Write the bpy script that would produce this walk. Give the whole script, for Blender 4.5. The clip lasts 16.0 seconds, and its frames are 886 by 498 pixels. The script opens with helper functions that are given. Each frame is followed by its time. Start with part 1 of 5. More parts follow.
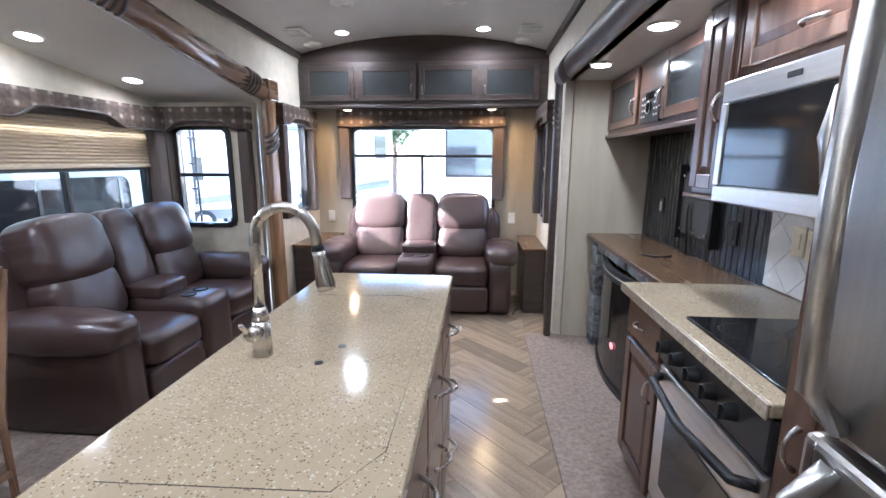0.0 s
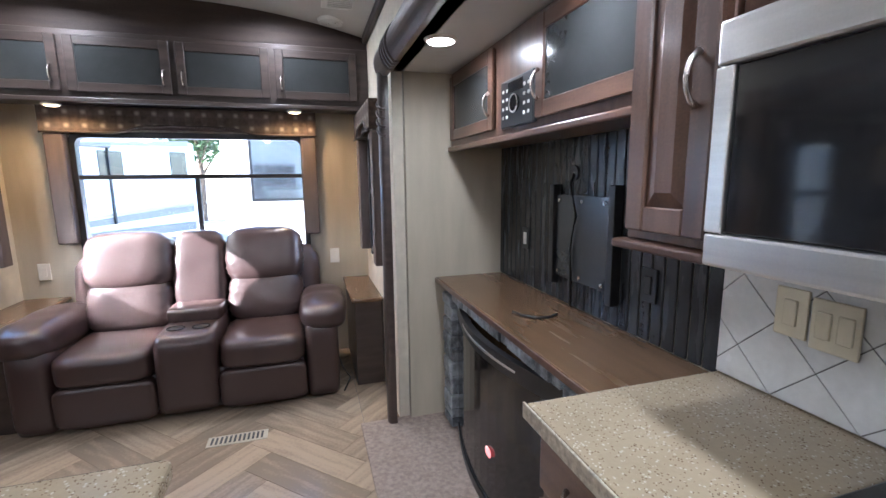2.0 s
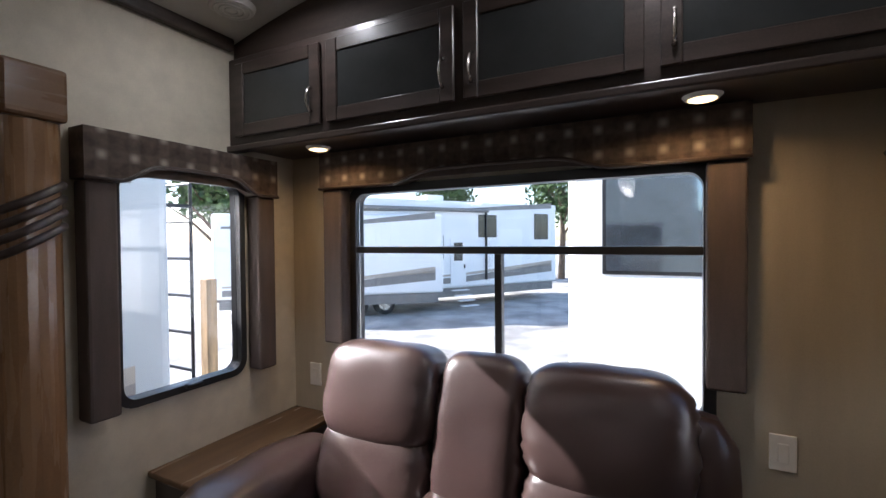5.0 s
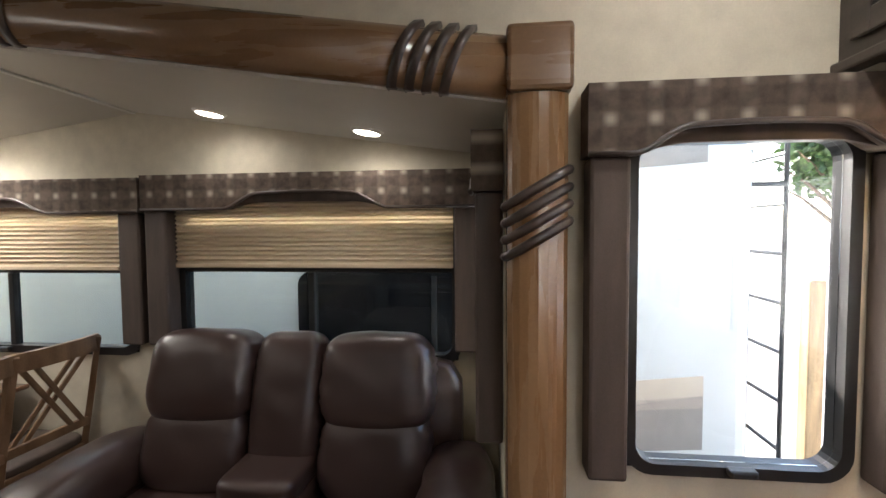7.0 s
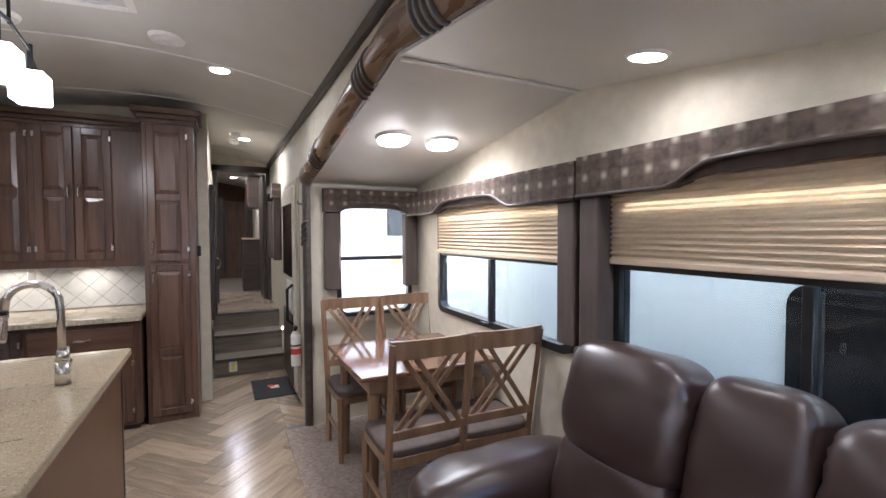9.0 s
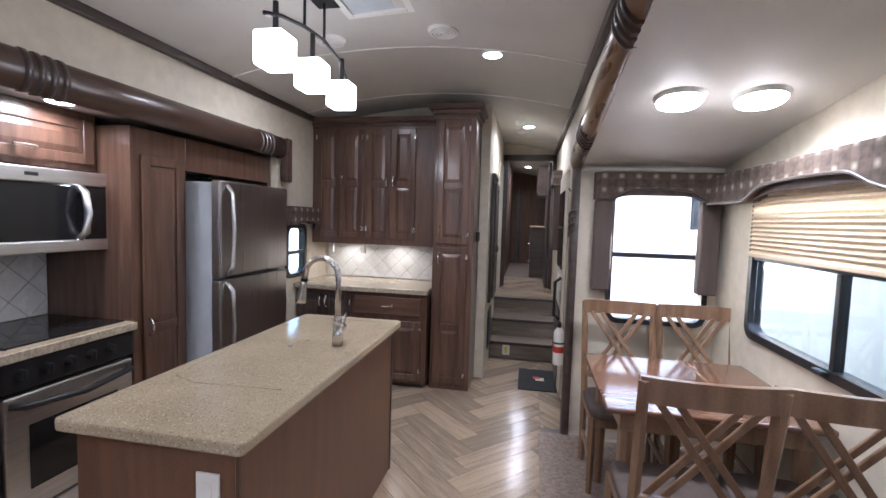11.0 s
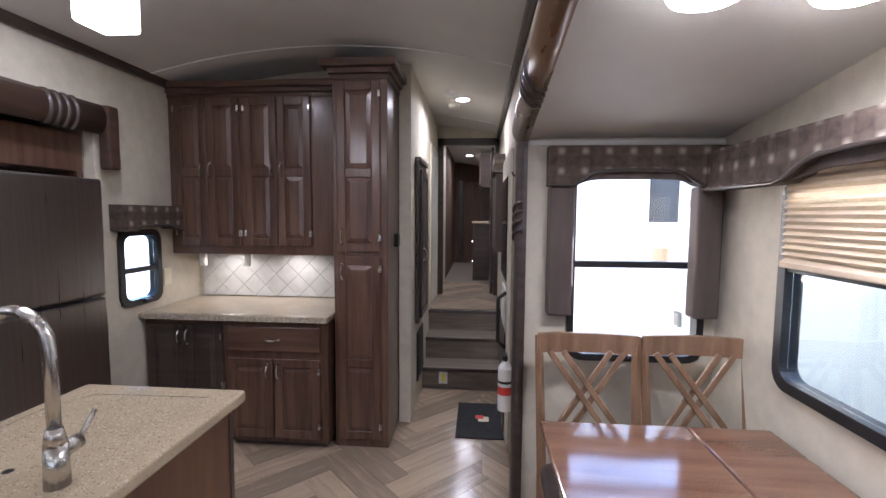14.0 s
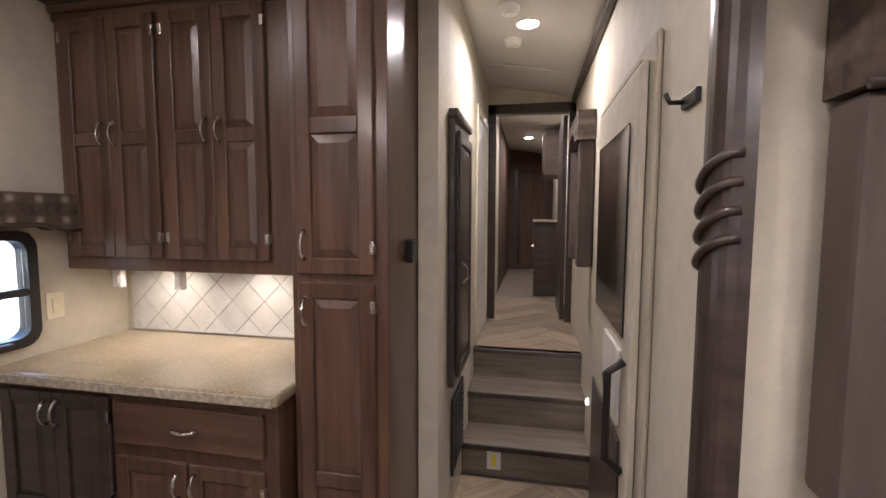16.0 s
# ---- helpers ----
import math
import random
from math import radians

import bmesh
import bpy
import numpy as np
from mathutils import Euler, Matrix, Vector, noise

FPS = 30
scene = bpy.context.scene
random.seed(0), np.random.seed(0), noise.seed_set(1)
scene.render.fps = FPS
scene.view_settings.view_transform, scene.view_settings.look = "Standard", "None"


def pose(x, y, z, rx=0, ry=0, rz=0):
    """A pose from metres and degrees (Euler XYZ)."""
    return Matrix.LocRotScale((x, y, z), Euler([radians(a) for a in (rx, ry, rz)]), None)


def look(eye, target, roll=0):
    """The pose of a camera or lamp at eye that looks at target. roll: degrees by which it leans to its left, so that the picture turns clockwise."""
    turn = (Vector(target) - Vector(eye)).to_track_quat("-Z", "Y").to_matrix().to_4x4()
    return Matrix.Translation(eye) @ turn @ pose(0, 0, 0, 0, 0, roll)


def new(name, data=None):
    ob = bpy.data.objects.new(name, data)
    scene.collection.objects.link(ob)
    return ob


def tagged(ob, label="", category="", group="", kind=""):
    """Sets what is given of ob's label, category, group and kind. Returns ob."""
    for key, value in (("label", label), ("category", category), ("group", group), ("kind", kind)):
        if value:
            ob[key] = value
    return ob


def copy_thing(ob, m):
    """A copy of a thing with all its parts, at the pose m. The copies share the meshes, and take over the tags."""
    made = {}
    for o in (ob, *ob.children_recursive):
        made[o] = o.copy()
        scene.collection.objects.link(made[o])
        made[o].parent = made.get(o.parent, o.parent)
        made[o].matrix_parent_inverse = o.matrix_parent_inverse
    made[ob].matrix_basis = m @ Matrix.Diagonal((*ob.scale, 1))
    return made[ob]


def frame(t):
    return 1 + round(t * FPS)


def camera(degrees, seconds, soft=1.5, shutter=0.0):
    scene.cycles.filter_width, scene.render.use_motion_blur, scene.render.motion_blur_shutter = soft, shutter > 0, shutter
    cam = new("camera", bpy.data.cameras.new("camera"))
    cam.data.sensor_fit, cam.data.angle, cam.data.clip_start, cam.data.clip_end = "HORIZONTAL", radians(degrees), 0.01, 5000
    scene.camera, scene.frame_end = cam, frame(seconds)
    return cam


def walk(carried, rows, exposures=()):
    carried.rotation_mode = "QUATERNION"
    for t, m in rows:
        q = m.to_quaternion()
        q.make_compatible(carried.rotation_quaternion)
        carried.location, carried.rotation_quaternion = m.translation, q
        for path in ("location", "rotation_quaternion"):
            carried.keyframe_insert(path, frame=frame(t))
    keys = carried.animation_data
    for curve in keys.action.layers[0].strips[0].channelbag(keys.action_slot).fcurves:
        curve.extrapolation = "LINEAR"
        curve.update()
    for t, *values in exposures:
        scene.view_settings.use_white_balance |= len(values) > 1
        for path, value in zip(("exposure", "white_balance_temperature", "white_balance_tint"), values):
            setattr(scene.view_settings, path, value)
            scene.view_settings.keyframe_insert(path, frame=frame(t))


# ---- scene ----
cam = camera(90.0, 16.0)
PATH = [
    (0, (0.254, 0.321, 1.444), (0.099, 2.276, 1.054), 0.2),
    (0.5, (0.315, 0.496, 1.394), (0.427, 2.451, 0.987), 0.4),
    (1, (0.364, 0.79, 1.426), (0.622, 2.733, 1.028), -0.1),
    (1.5, (0.389, 1.1, 1.434), (0.818, 3.021, 1.077), -1.4),
    (2, (0.429, 1.419, 1.462), (1.0, 3.31, 1.147), -0.6),
    (2.5, (0.511, 1.789, 1.446), (1.009, 3.705, 1.16), -0.6),
    (3, (0.511, 2.115, 1.474), (0.893, 4.065, 1.245), -0.0),
    (5.3, (0.197, 3.538, 1.553), (-0.916, 5.199, 1.536), 0.3),
    (5.5, (0.136, 3.603, 1.561), (-1.128, 5.153, 1.53), 0.7),
    (6, (0.032, 3.865, 1.553), (-1.751, 4.771, 1.523), 0.6),
    (6.5, (-0.101, 3.97, 1.587), (-2.086, 4.199, 1.518), 0.5),
    (7, (-0.308, 3.96, 1.58), (-2.294, 3.744, 1.486), -0.4),
    (7.5, (-0.524, 3.883, 1.6), (-2.451, 3.353, 1.514), 0.1),
    (8, (-0.671, 3.822, 1.549), (-2.362, 2.755, 1.483), -0.3),
    (8.5, (-0.802, 3.795, 1.544), (-2.029, 2.217, 1.496), -0.3),
    (9, (-0.923, 3.727, 1.519), (-1.82, 1.941, 1.449), -0.2),
    (9.5, (-1.032, 3.577, 1.51), (-1.827, 1.743, 1.431), 0.2),
    (10, (-1.094, 3.461, 1.518), (-1.555, 1.518, 1.417), 0.7),
    (10.2, (-1.12, 3.433, 1.524), (-1.324, 1.446, 1.416), 0.7),
    (12.3, (-1.325, 3.29, 1.531), (-0.772, 1.378, 1.335), 1.8),
    (12.5, (-1.335, 3.24, 1.539), (-0.833, 1.316, 1.329), 1.4),
    (13, (-1.303, 3.023, 1.547), (-0.973, 1.061, 1.341), 0.7),
    (13.5, (-1.264, 2.72, 1.551), (-1.112, 0.736, 1.351), 0.4),
    (14, (-1.32, 2.362, 1.552), (-1.161, 0.374, 1.398), 0.4),
    (14.5, (-1.328, 2.032, 1.551), (-1.156, 0.044, 1.404), 0.6),
    (15, (-1.259, 1.708, 1.544), (-1.135, -0.283, 1.402), 1.1),
    (15.5, (-1.243, 1.349, 1.504), (-1.151, -0.643, 1.352), 0.9),
    (16, (-1.208, 0.976, 1.517), (-0.819, -0.979, 1.36), 0.2),
]
walk(cam, [(t, look(eye, target, roll)) for t, eye, target, roll in PATH], exposures=[(0, 3.7, 5250, 12), (2, 3.5, 5350, 12), (3, 3.45, 5350, 18), (5.3, 1.5, 6000, 12), (6.2, 1.8, 6300, 10), (7.2, 2.95, 6600, 10), (8.0, 3.65, 6400, 8), (9, 3.5, 5750, 14), (13, 3.45, 5500, 18), (14.5, 3.1, 5600, 20), (15.4, 2.95, 5650, 20), (16, 3.4, 6400, 22)])


# ---- world, sun, lamps ----
world = bpy.data.worlds.new("world")
scene.world = world
world.use_nodes = True
wn = world.node_tree.nodes
sky = wn.new("ShaderNodeTexSky")
sky.sky_type, sky.sun_disc = "NISHITA", False
SUN_DIR = Vector((0.80, 0.22, -0.46)).normalized()
sky.sun_elevation = math.asin(-SUN_DIR.z)
sky.sun_rotation = math.atan2(-SUN_DIR.x, -SUN_DIR.y)
wn["Background"].inputs["Strength"].default_value = 0.15
world.node_tree.links.new(sky.outputs[0], wn["Background"].inputs["Color"])
sun = new("sun", bpy.data.lights.new("sun", "SUN"))
sun.data.energy, sun.data.angle, sun.data.color = 5.0, radians(0.5), (1, 0.95, 0.88)
sun.matrix_world = look((-30, -15, 22), Vector((-30, -15, 22)) + SUN_DIR)
LAMP_W = 1.1
DIM = 0.12


def disc_lamp(x, y, z, watts=LAMP_W, size=0.09, color=(1.0, 0.97, 0.93)):
    ob = new("lamp", bpy.data.lights.new("lamp", "AREA"))
    ob.data.shape, ob.data.size, ob.data.energy, ob.data.color = "DISK", size, watts * DIM, color
    ob.data.spread = radians(165)
    ob.location = (x, y, z)
    return ob


# ---- materials ----
def mat(name, color, rough=0.5, metal=0.0, var=0.12, scale=(8, 8, 8), fine=60, bump=0.1, spec=0.5, coat=0.0, color2=None, obj_var=0.0, bump_dist=0.004):
    """A surface with large stains and fine grain; scale stretches the large pattern."""
    m = bpy.data.materials.new(name)
    m.use_nodes = True
    n, l = m.node_tree.nodes, m.node_tree.links
    b = n["Principled BSDF"]
    tc = n.new("ShaderNodeTexCoord")
    mp = n.new("ShaderNodeMapping")
    mp.inputs["Scale"].default_value = scale
    l.new(tc.outputs["Object"], mp.inputs["Vector"])
    big = n.new("ShaderNodeTexNoise")
    big.inputs["Scale"].default_value, big.inputs["Detail"].default_value = 1.0, 6
    l.new(mp.outputs[0], big.inputs["Vector"])
    small = n.new("ShaderNodeTexNoise")
    small.inputs["Scale"].default_value, small.inputs["Detail"].default_value = fine, 3
    l.new(tc.outputs["Object"], small.inputs["Vector"])
    ramp = n.new("ShaderNodeValToRGB")
    c2 = color2 or [c * (1 - 2.2 * var) for c in color]
    c1 = [min(1, c * (1 + var)) for c in color]
    ramp.color_ramp.elements[0].color, ramp.color_ramp.elements[0].position = (*c2, 1), 0.3
    ramp.color_ramp.elements[1].color, ramp.color_ramp.elements[1].position = (*c1, 1), 0.7
    add = n.new("ShaderNodeMath")
    add.operation = "MULTIPLY_ADD"
    add.inputs[1].default_value = 0.35
    l.new(small.outputs["Fac"], add.inputs[0])
    sub = n.new("ShaderNodeMath")
    sub.operation = "SUBTRACT"
    sub.inputs[1].default_value = 0.175
    l.new(big.outputs["Fac"], sub.inputs[0])
    l.new(sub.outputs[0], add.inputs[2])
    last = add.outputs[0]
    if obj_var:
        oi = n.new("ShaderNodeObjectInfo")
        ov = n.new("ShaderNodeMath")
        ov.operation = "MULTIPLY_ADD"
        ov.inputs[1].default_value = obj_var
        l.new(oi.outputs["Random"], ov.inputs[0])
        l.new(last, ov.inputs[2])
        sb = n.new("ShaderNodeMath")
        sb.operation = "SUBTRACT"
        sb.inputs[1].default_value = obj_var / 2
        l.new(ov.outputs[0], sb.inputs[0])
        last = sb.outputs[0]
    l.new(last, ramp.inputs[0])
    l.new(ramp.outputs[0], b.inputs["Base Color"])
    b.inputs["Metallic"].default_value = metal
    b.inputs["Specular IOR Level"].default_value = spec
    b.inputs["Coat Weight"].default_value = coat
    b.inputs["Coat Roughness"].default_value = 0.15
    rr = n.new("ShaderNodeMapRange")
    rr.inputs["To Min"].default_value, rr.inputs["To Max"].default_value = max(0.02, rough - 0.08), min(1, rough + 0.08)
    l.new(big.outputs["Fac"], rr.inputs["Value"])
    l.new(rr.outputs[0], b.inputs["Roughness"])
    if bump:
        bp = n.new("ShaderNodeBump")
        bp.inputs["Strength"].default_value, bp.inputs["Distance"].default_value = bump, bump_dist
        l.new(add.outputs[0], bp.inputs["Height"])
        l.new(bp.outputs[0], b.inputs["Normal"])
    return m


def glow(name, color, strength):
    m = bpy.data.materials.new(name)
    m.use_nodes = True
    b = m.node_tree.nodes["Principled BSDF"]
    b.inputs["Base Color"].default_value = (0.9, 0.9, 0.88, 1)
    b.inputs["Emission Color"].default_value, b.inputs["Emission Strength"].default_value = (*color, 1), strength
    return m


def speckle(name, base, dark, light, rough):
    """Solid-surface stone with dark and light chips."""
    m = mat(name, base, rough, var=0.06, scale=(5, 5, 5), fine=90, bump=0.0)
    n, l = m.node_tree.nodes, m.node_tree.links
    b = n["Principled BSDF"]
    src = b.inputs["Base Color"].links[0].from_socket
    tc = n.new("ShaderNodeTexCoord")
    for sc, lim, col in ((230, 0.12, dark), (170, 0.13, light)):
        v = n.new("ShaderNodeTexVoronoi")
        v.inputs["Scale"].default_value = sc
        l.new(tc.outputs["Object"], v.inputs["Vector"])
        sep = n.new("ShaderNodeSeparateColor")
        l.new(v.outputs["Color"], sep.inputs[0])
        lt = n.new("ShaderNodeMath")
        lt.operation = "LESS_THAN"
        lt.inputs[1].default_value = lim
        l.new(sep.outputs[0], lt.inputs[0])
        near = n.new("ShaderNodeMath")
        near.operation = "LESS_THAN"
        near.inputs[1].default_value = 0.45
        l.new(v.outputs["Distance"], near.inputs[0])
        both = n.new("ShaderNodeMath")
        both.operation = "MULTIPLY"
        l.new(lt.outputs[0], both.inputs[0])
        l.new(near.outputs[0], both.inputs[1])
        mx = n.new("ShaderNodeMix")
        mx.data_type = "RGBA"
        mx.inputs["B"].default_value = (*col, 1)
        l.new(both.outputs[0], mx.inputs["Factor"])
        l.new(src, mx.inputs["A"])
        src = mx.outputs["Result"]
    l.new(src, b.inputs["Base Color"])
    return m


def dotted_fabric(name):
    """Brown plaid with pale woven flecks in rows 9 cm apart."""
    m = mat(name, (0.085, 0.062, 0.05), 0.85, var=0.2, scale=(30, 30, 30), fine=400, bump=0.25, spec=0.2)
    n, l = m.node_tree.nodes, m.node_tree.links
    b = n["Principled BSDF"]
    src = b.inputs["Base Color"].links[0].from_socket
    tc = n.new("ShaderNodeTexCoord")
    sep = n.new("ShaderNodeSeparateXYZ")
    l.new(tc.outputs["Object"], sep.inputs[0])
    masks, grid = [], []
    for axis, half in (("X", 0.053), ("Z", 0.045)):
        fr = n.new("ShaderNodeMath")
        fr.operation = "PINGPONG"
        fr.inputs[1].default_value = half
        l.new(sep.outputs[axis], fr.inputs[0])
        for lo, hi, to in ((half - 0.022, half - 0.004, masks), (half - 0.026, half - 0.016, grid)):
            mr = n.new("ShaderNodeMapRange")
            mr.inputs["From Min"].default_value, mr.inputs["From Max"].default_value = lo, hi
            l.new(fr.outputs[0], mr.inputs["Value"])
            to.append(mr.outputs[0])
    mul = n.new("ShaderNodeMath")
    mul.operation = "MULTIPLY"
    l.new(masks[0], mul.inputs[0])
    l.new(masks[1], mul.inputs[1])
    line = n.new("ShaderNodeMath")
    line.operation = "MAXIMUM"
    l.new(grid[0], line.inputs[0])
    l.new(grid[1], line.inputs[1])
    tot = n.new("ShaderNodeMath")
    tot.operation = "MULTIPLY_ADD"
    tot.inputs[1].default_value = 0.05
    l.new(line.outputs[0], tot.inputs[0])
    half = n.new("ShaderNodeMath")
    half.operation = "MULTIPLY"
    half.inputs[1].default_value = 0.58
    l.new(mul.outputs[0], half.inputs[0])
    l.new(half.outputs[0], tot.inputs[2])
    mx = n.new("ShaderNodeMix")
    mx.data_type = "RGBA"
    mx.inputs["B"].default_value = (0.45, 0.40, 0.33, 1)
    l.new(tot.outputs[0], mx.inputs["Factor"])
    l.new(src, mx.inputs["A"])
    l.new(mx.outputs["Result"], b.inputs["Base Color"])
    return m


def glass(name, color=(1, 1, 1), rough=0.0):
    m = bpy.data.materials.new(name)
    m.use_nodes = True
    b = m.node_tree.nodes["Principled BSDF"]
    b.inputs["Base Color"].default_value = (*color, 1)
    b.inputs["Transmission Weight"].default_value, b.inputs["Roughness"].default_value, b.inputs["IOR"].default_value = 1, rough, 1.45
    return m


M_WALL = mat("wallpaper", (0.56, 0.51, 0.41), 0.75, var=0.05, scale=(14, 14, 14), fine=160, bump=0.12)
M_TAN = mat("tan_panel", (0.45, 0.40, 0.31), 0.75, var=0.05, scale=(12, 12, 2), fine=160, bump=0.12)
M_CEIL = mat("ceiling_vinyl", (0.58, 0.56, 0.52), 0.5, var=0.03, scale=(3, 3, 3), fine=200, bump=0.06)
M_SEAM = mat("white_seam", (0.72, 0.71, 0.68), 0.4, var=0.02)
M_TRIM = mat("dark_trim", (0.055, 0.04, 0.032), 0.4, var=0.2, scale=(30, 3, 30))
M_WOODV = mat("cherry_wood", (0.112, 0.061, 0.039), 0.32, var=0.22, scale=(26, 26, 2.2), fine=170, bump=0.06, coat=0.25, color2=(0.06, 0.030, 0.02), obj_var=0.15)
M_WOODH = mat("cherry_wood_rail", (0.112, 0.061, 0.039), 0.32, var=0.22, scale=(2.2, 26, 26), fine=170, bump=0.06, coat=0.25, color2=(0.06, 0.030, 0.02), obj_var=0.15)
M_DARKW = mat("espresso_wood", (0.056, 0.040, 0.034), 0.35, var=0.2, scale=(2.5, 24, 24), fine=150, bump=0.05, coat=0.2)
M_DARKM = mat("espresso_board", (0.052, 0.037, 0.031), 0.65, var=0.15, scale=(2.5, 24, 24), fine=150, bump=0.05, spec=0.25)
M_SLATE = mat("grey_stone", (0.26, 0.28, 0.30), 0.6, var=0.3, scale=(25, 25, 25), fine=120, bump=0.5, obj_var=0.3)
M_TINTBLK = mat("tinted_window", (0.008, 0.008, 0.009), 0.12, var=0.1, bump=0.0, spec=0.15)
M_BEAM = mat("beam_wood", (0.185, 0.106, 0.053), 0.28, var=0.06, scale=(22, 2, 22), fine=120, bump=0.05, coat=0.35, color2=(0.14, 0.077, 0.038))
M_FASCIA = mat("fascia_wood", (0.07, 0.04, 0.027), 0.32, var=0.15, scale=(22, 2, 22), fine=120, bump=0.04, coat=0.15, color2=(0.045, 0.026, 0.018))
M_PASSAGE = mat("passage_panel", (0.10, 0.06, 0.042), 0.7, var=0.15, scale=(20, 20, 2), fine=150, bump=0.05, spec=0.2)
M_PILLAR = mat("pillar_wood", (0.26, 0.15, 0.075), 0.28, var=0.05, scale=(22, 22, 2), fine=120, bump=0.05, coat=0.35, color2=(0.205, 0.113, 0.053))
M_CHAIR = mat("chair_wood", (0.22, 0.135, 0.08), 0.35, var=0.2, scale=(20, 20, 3), fine=150, bump=0.05, coat=0.2, color2=(0.15, 0.083, 0.044))
M_TABLE = mat("table_wood", (0.17, 0.09, 0.055), 0.1, var=0.15, scale=(2, 22, 22), fine=130, bump=0.03, coat=0.5, color2=(0.115, 0.056, 0.032))
M_ISL = mat("island_panel", (0.13, 0.062, 0.032), 0.35, var=0.14, scale=(20, 20, 2), fine=170, bump=0.05, color2=(0.085, 0.043, 0.026))
M_STONE = speckle("counter_stone", (0.37, 0.30, 0.205), (0.15, 0.10, 0.06), (0.50, 0.45, 0.36), 0.10)
M_STONE2 = mat("stone_edge", (0.42, 0.36, 0.27), 0.35, var=0.2, scale=(60, 60, 60), fine=150, bump=0.2)
M_MANT = mat("mantel_laminate", (0.125, 0.074, 0.04), 0.25, var=0.10, scale=(20, 2, 20), fine=130, bump=0.03)
M_BEAD = mat("black_beadboard", (0.026, 0.029, 0.033), 0.26, var=0.15, scale=(20, 20, 3), fine=90, bump=0.08)
M_LEATHER = mat("brown_leather", (0.045, 0.026, 0.023), 0.33, var=0.02, scale=(3, 3, 3), fine=190, bump=0.1, spec=0.6, bump_dist=0.002)
M_STEEL = mat("brushed_steel", (0.72, 0.71, 0.69), 0.32, 1.0, var=0.05, scale=(1.5, 60, 60), fine=200, bump=0.0)
M_STEELV = mat("brushed_steel_v", (0.46, 0.45, 0.44), 0.30, 1.0, var=0.05, scale=(60, 60, 1.5), fine=200, bump=0.0)
M_GREYSIDE = mat("fridge_side", (0.42, 0.45, 0.48), 0.4, var=0.04)
M_NICKEL = mat("nickel", (0.62, 0.59, 0.55), 0.27, 1.0, var=0.05, bump=0.0)
M_BLACK = mat("black_plastic", (0.016, 0.016, 0.017), 0.35, var=0.1, bump=0.03)
M_BLACKGL = mat("black_glass", (0.012, 0.012, 0.013), 0.05, var=0.05, bump=0.0, spec=0.6)
M_SMOKE = mat("smoked_pane", (0.034, 0.036, 0.036), 0.12, var=0.05, bump=0.0)
M_WHITE = mat("white_plastic", (0.76, 0.75, 0.71), 0.35, var=0.03, bump=0.0)
M_IVORY = mat("ivory_plastic", (0.68, 0.62, 0.46), 0.35, var=0.03, bump=0.0)
M_TILE = mat("splash_tile", (0.66, 0.66, 0.64), 0.25, var=0.05, scale=(12, 12, 12), fine=60, bump=0.06, obj_var=0.12)
M_GROUT = mat("grout", (0.17, 0.165, 0.155), 0.8, var=0.1)
M_CARPET = mat("beige_carpet", (0.33, 0.265, 0.225), 0.95, var=0.13, scale=(45, 45, 45), fine=260, bump=0.9, spec=0.1, bump_dist=0.012)
M_PLANK = mat("vinyl_plank", (0.35, 0.27, 0.19), 0.19, var=0.16, scale=(3, 26, 3), fine=70, bump=0.04, color2=(0.24, 0.185, 0.135), obj_var=0.45)
M_STAIR = mat("stair_plank", (0.20, 0.165, 0.13), 0.4, var=0.2, scale=(2.5, 30, 30), fine=90, bump=0.05, color2=(0.12, 0.10, 0.08))
M_FAB = dotted_fabric("plaid_fabric")
M_LEG = mat("valance_leg_fabric", (0.085, 0.062, 0.052), 0.7, var=0.14, scale=(20, 20, 3), fine=300, bump=0.15)
M_SHADE = mat("pleated_shade", (0.58, 0.47, 0.34), 0.85, var=0.03, scale=(2, 2, 20), fine=120, bump=0.03)
n, l = M_SHADE.node_tree.nodes, M_SHADE.node_tree.links
tr, ms = n.new("ShaderNodeBsdfTranslucent"), n.new("ShaderNodeMixShader")
tr.inputs["Color"].default_value = (0.78, 0.62, 0.42, 1)
ms.inputs[0].default_value = 0.05
l.new(n["Principled BSDF"].outputs[0], ms.inputs[1])
l.new(tr.outputs[0], ms.inputs[2])
l.new(ms.outputs[0], n["Material Output"].inputs["Surface"])
M_GLASS = glass("clear_glass")
# bluish tint added to the glass to dim the outdoors behind it
M_DIMGLASS = glass("dimming_glass", (0.72, 0.80, 0.82))
M_LENS = glow("lamp_lens", (1.0, 0.93, 0.82), 4)
M_LENSW = glow("warm_lens", (1.0, 0.66, 0.30), 1.2)
M_OPAL = glow("opal_glass", (1.0, 0.95, 0.88), 0.9)
M_EMBER_GLOW = glow("ember", (1.0, 0.06, 0.05), 0.12)
M_LED = glow("step_led", (1.0, 0.97, 0.9), 10)
M_PLATE = mat("steel_plate", (0.10, 0.11, 0.12), 0.22, 0.6, var=0.08, scale=(4, 4, 4), bump=0.0)
# dark trailer glass; the blue of the reflected sky is put into its colour
M_RVGL = mat("rv_sky_reflecting_window", (0.30, 0.36, 0.42), 0.06, 0.9, var=0.05, bump=0.0)
M_MAT = mat("rubber_mat", (0.022, 0.024, 0.025), 0.85, var=0.25, scale=(25, 25, 25), fine=200, bump=0.4)
M_RED = mat("red_label", (0.55, 0.04, 0.03), 0.5, var=0.05)
M_YEL = mat("yellow_label", (0.75, 0.68, 0.05), 0.5, var=0.05)
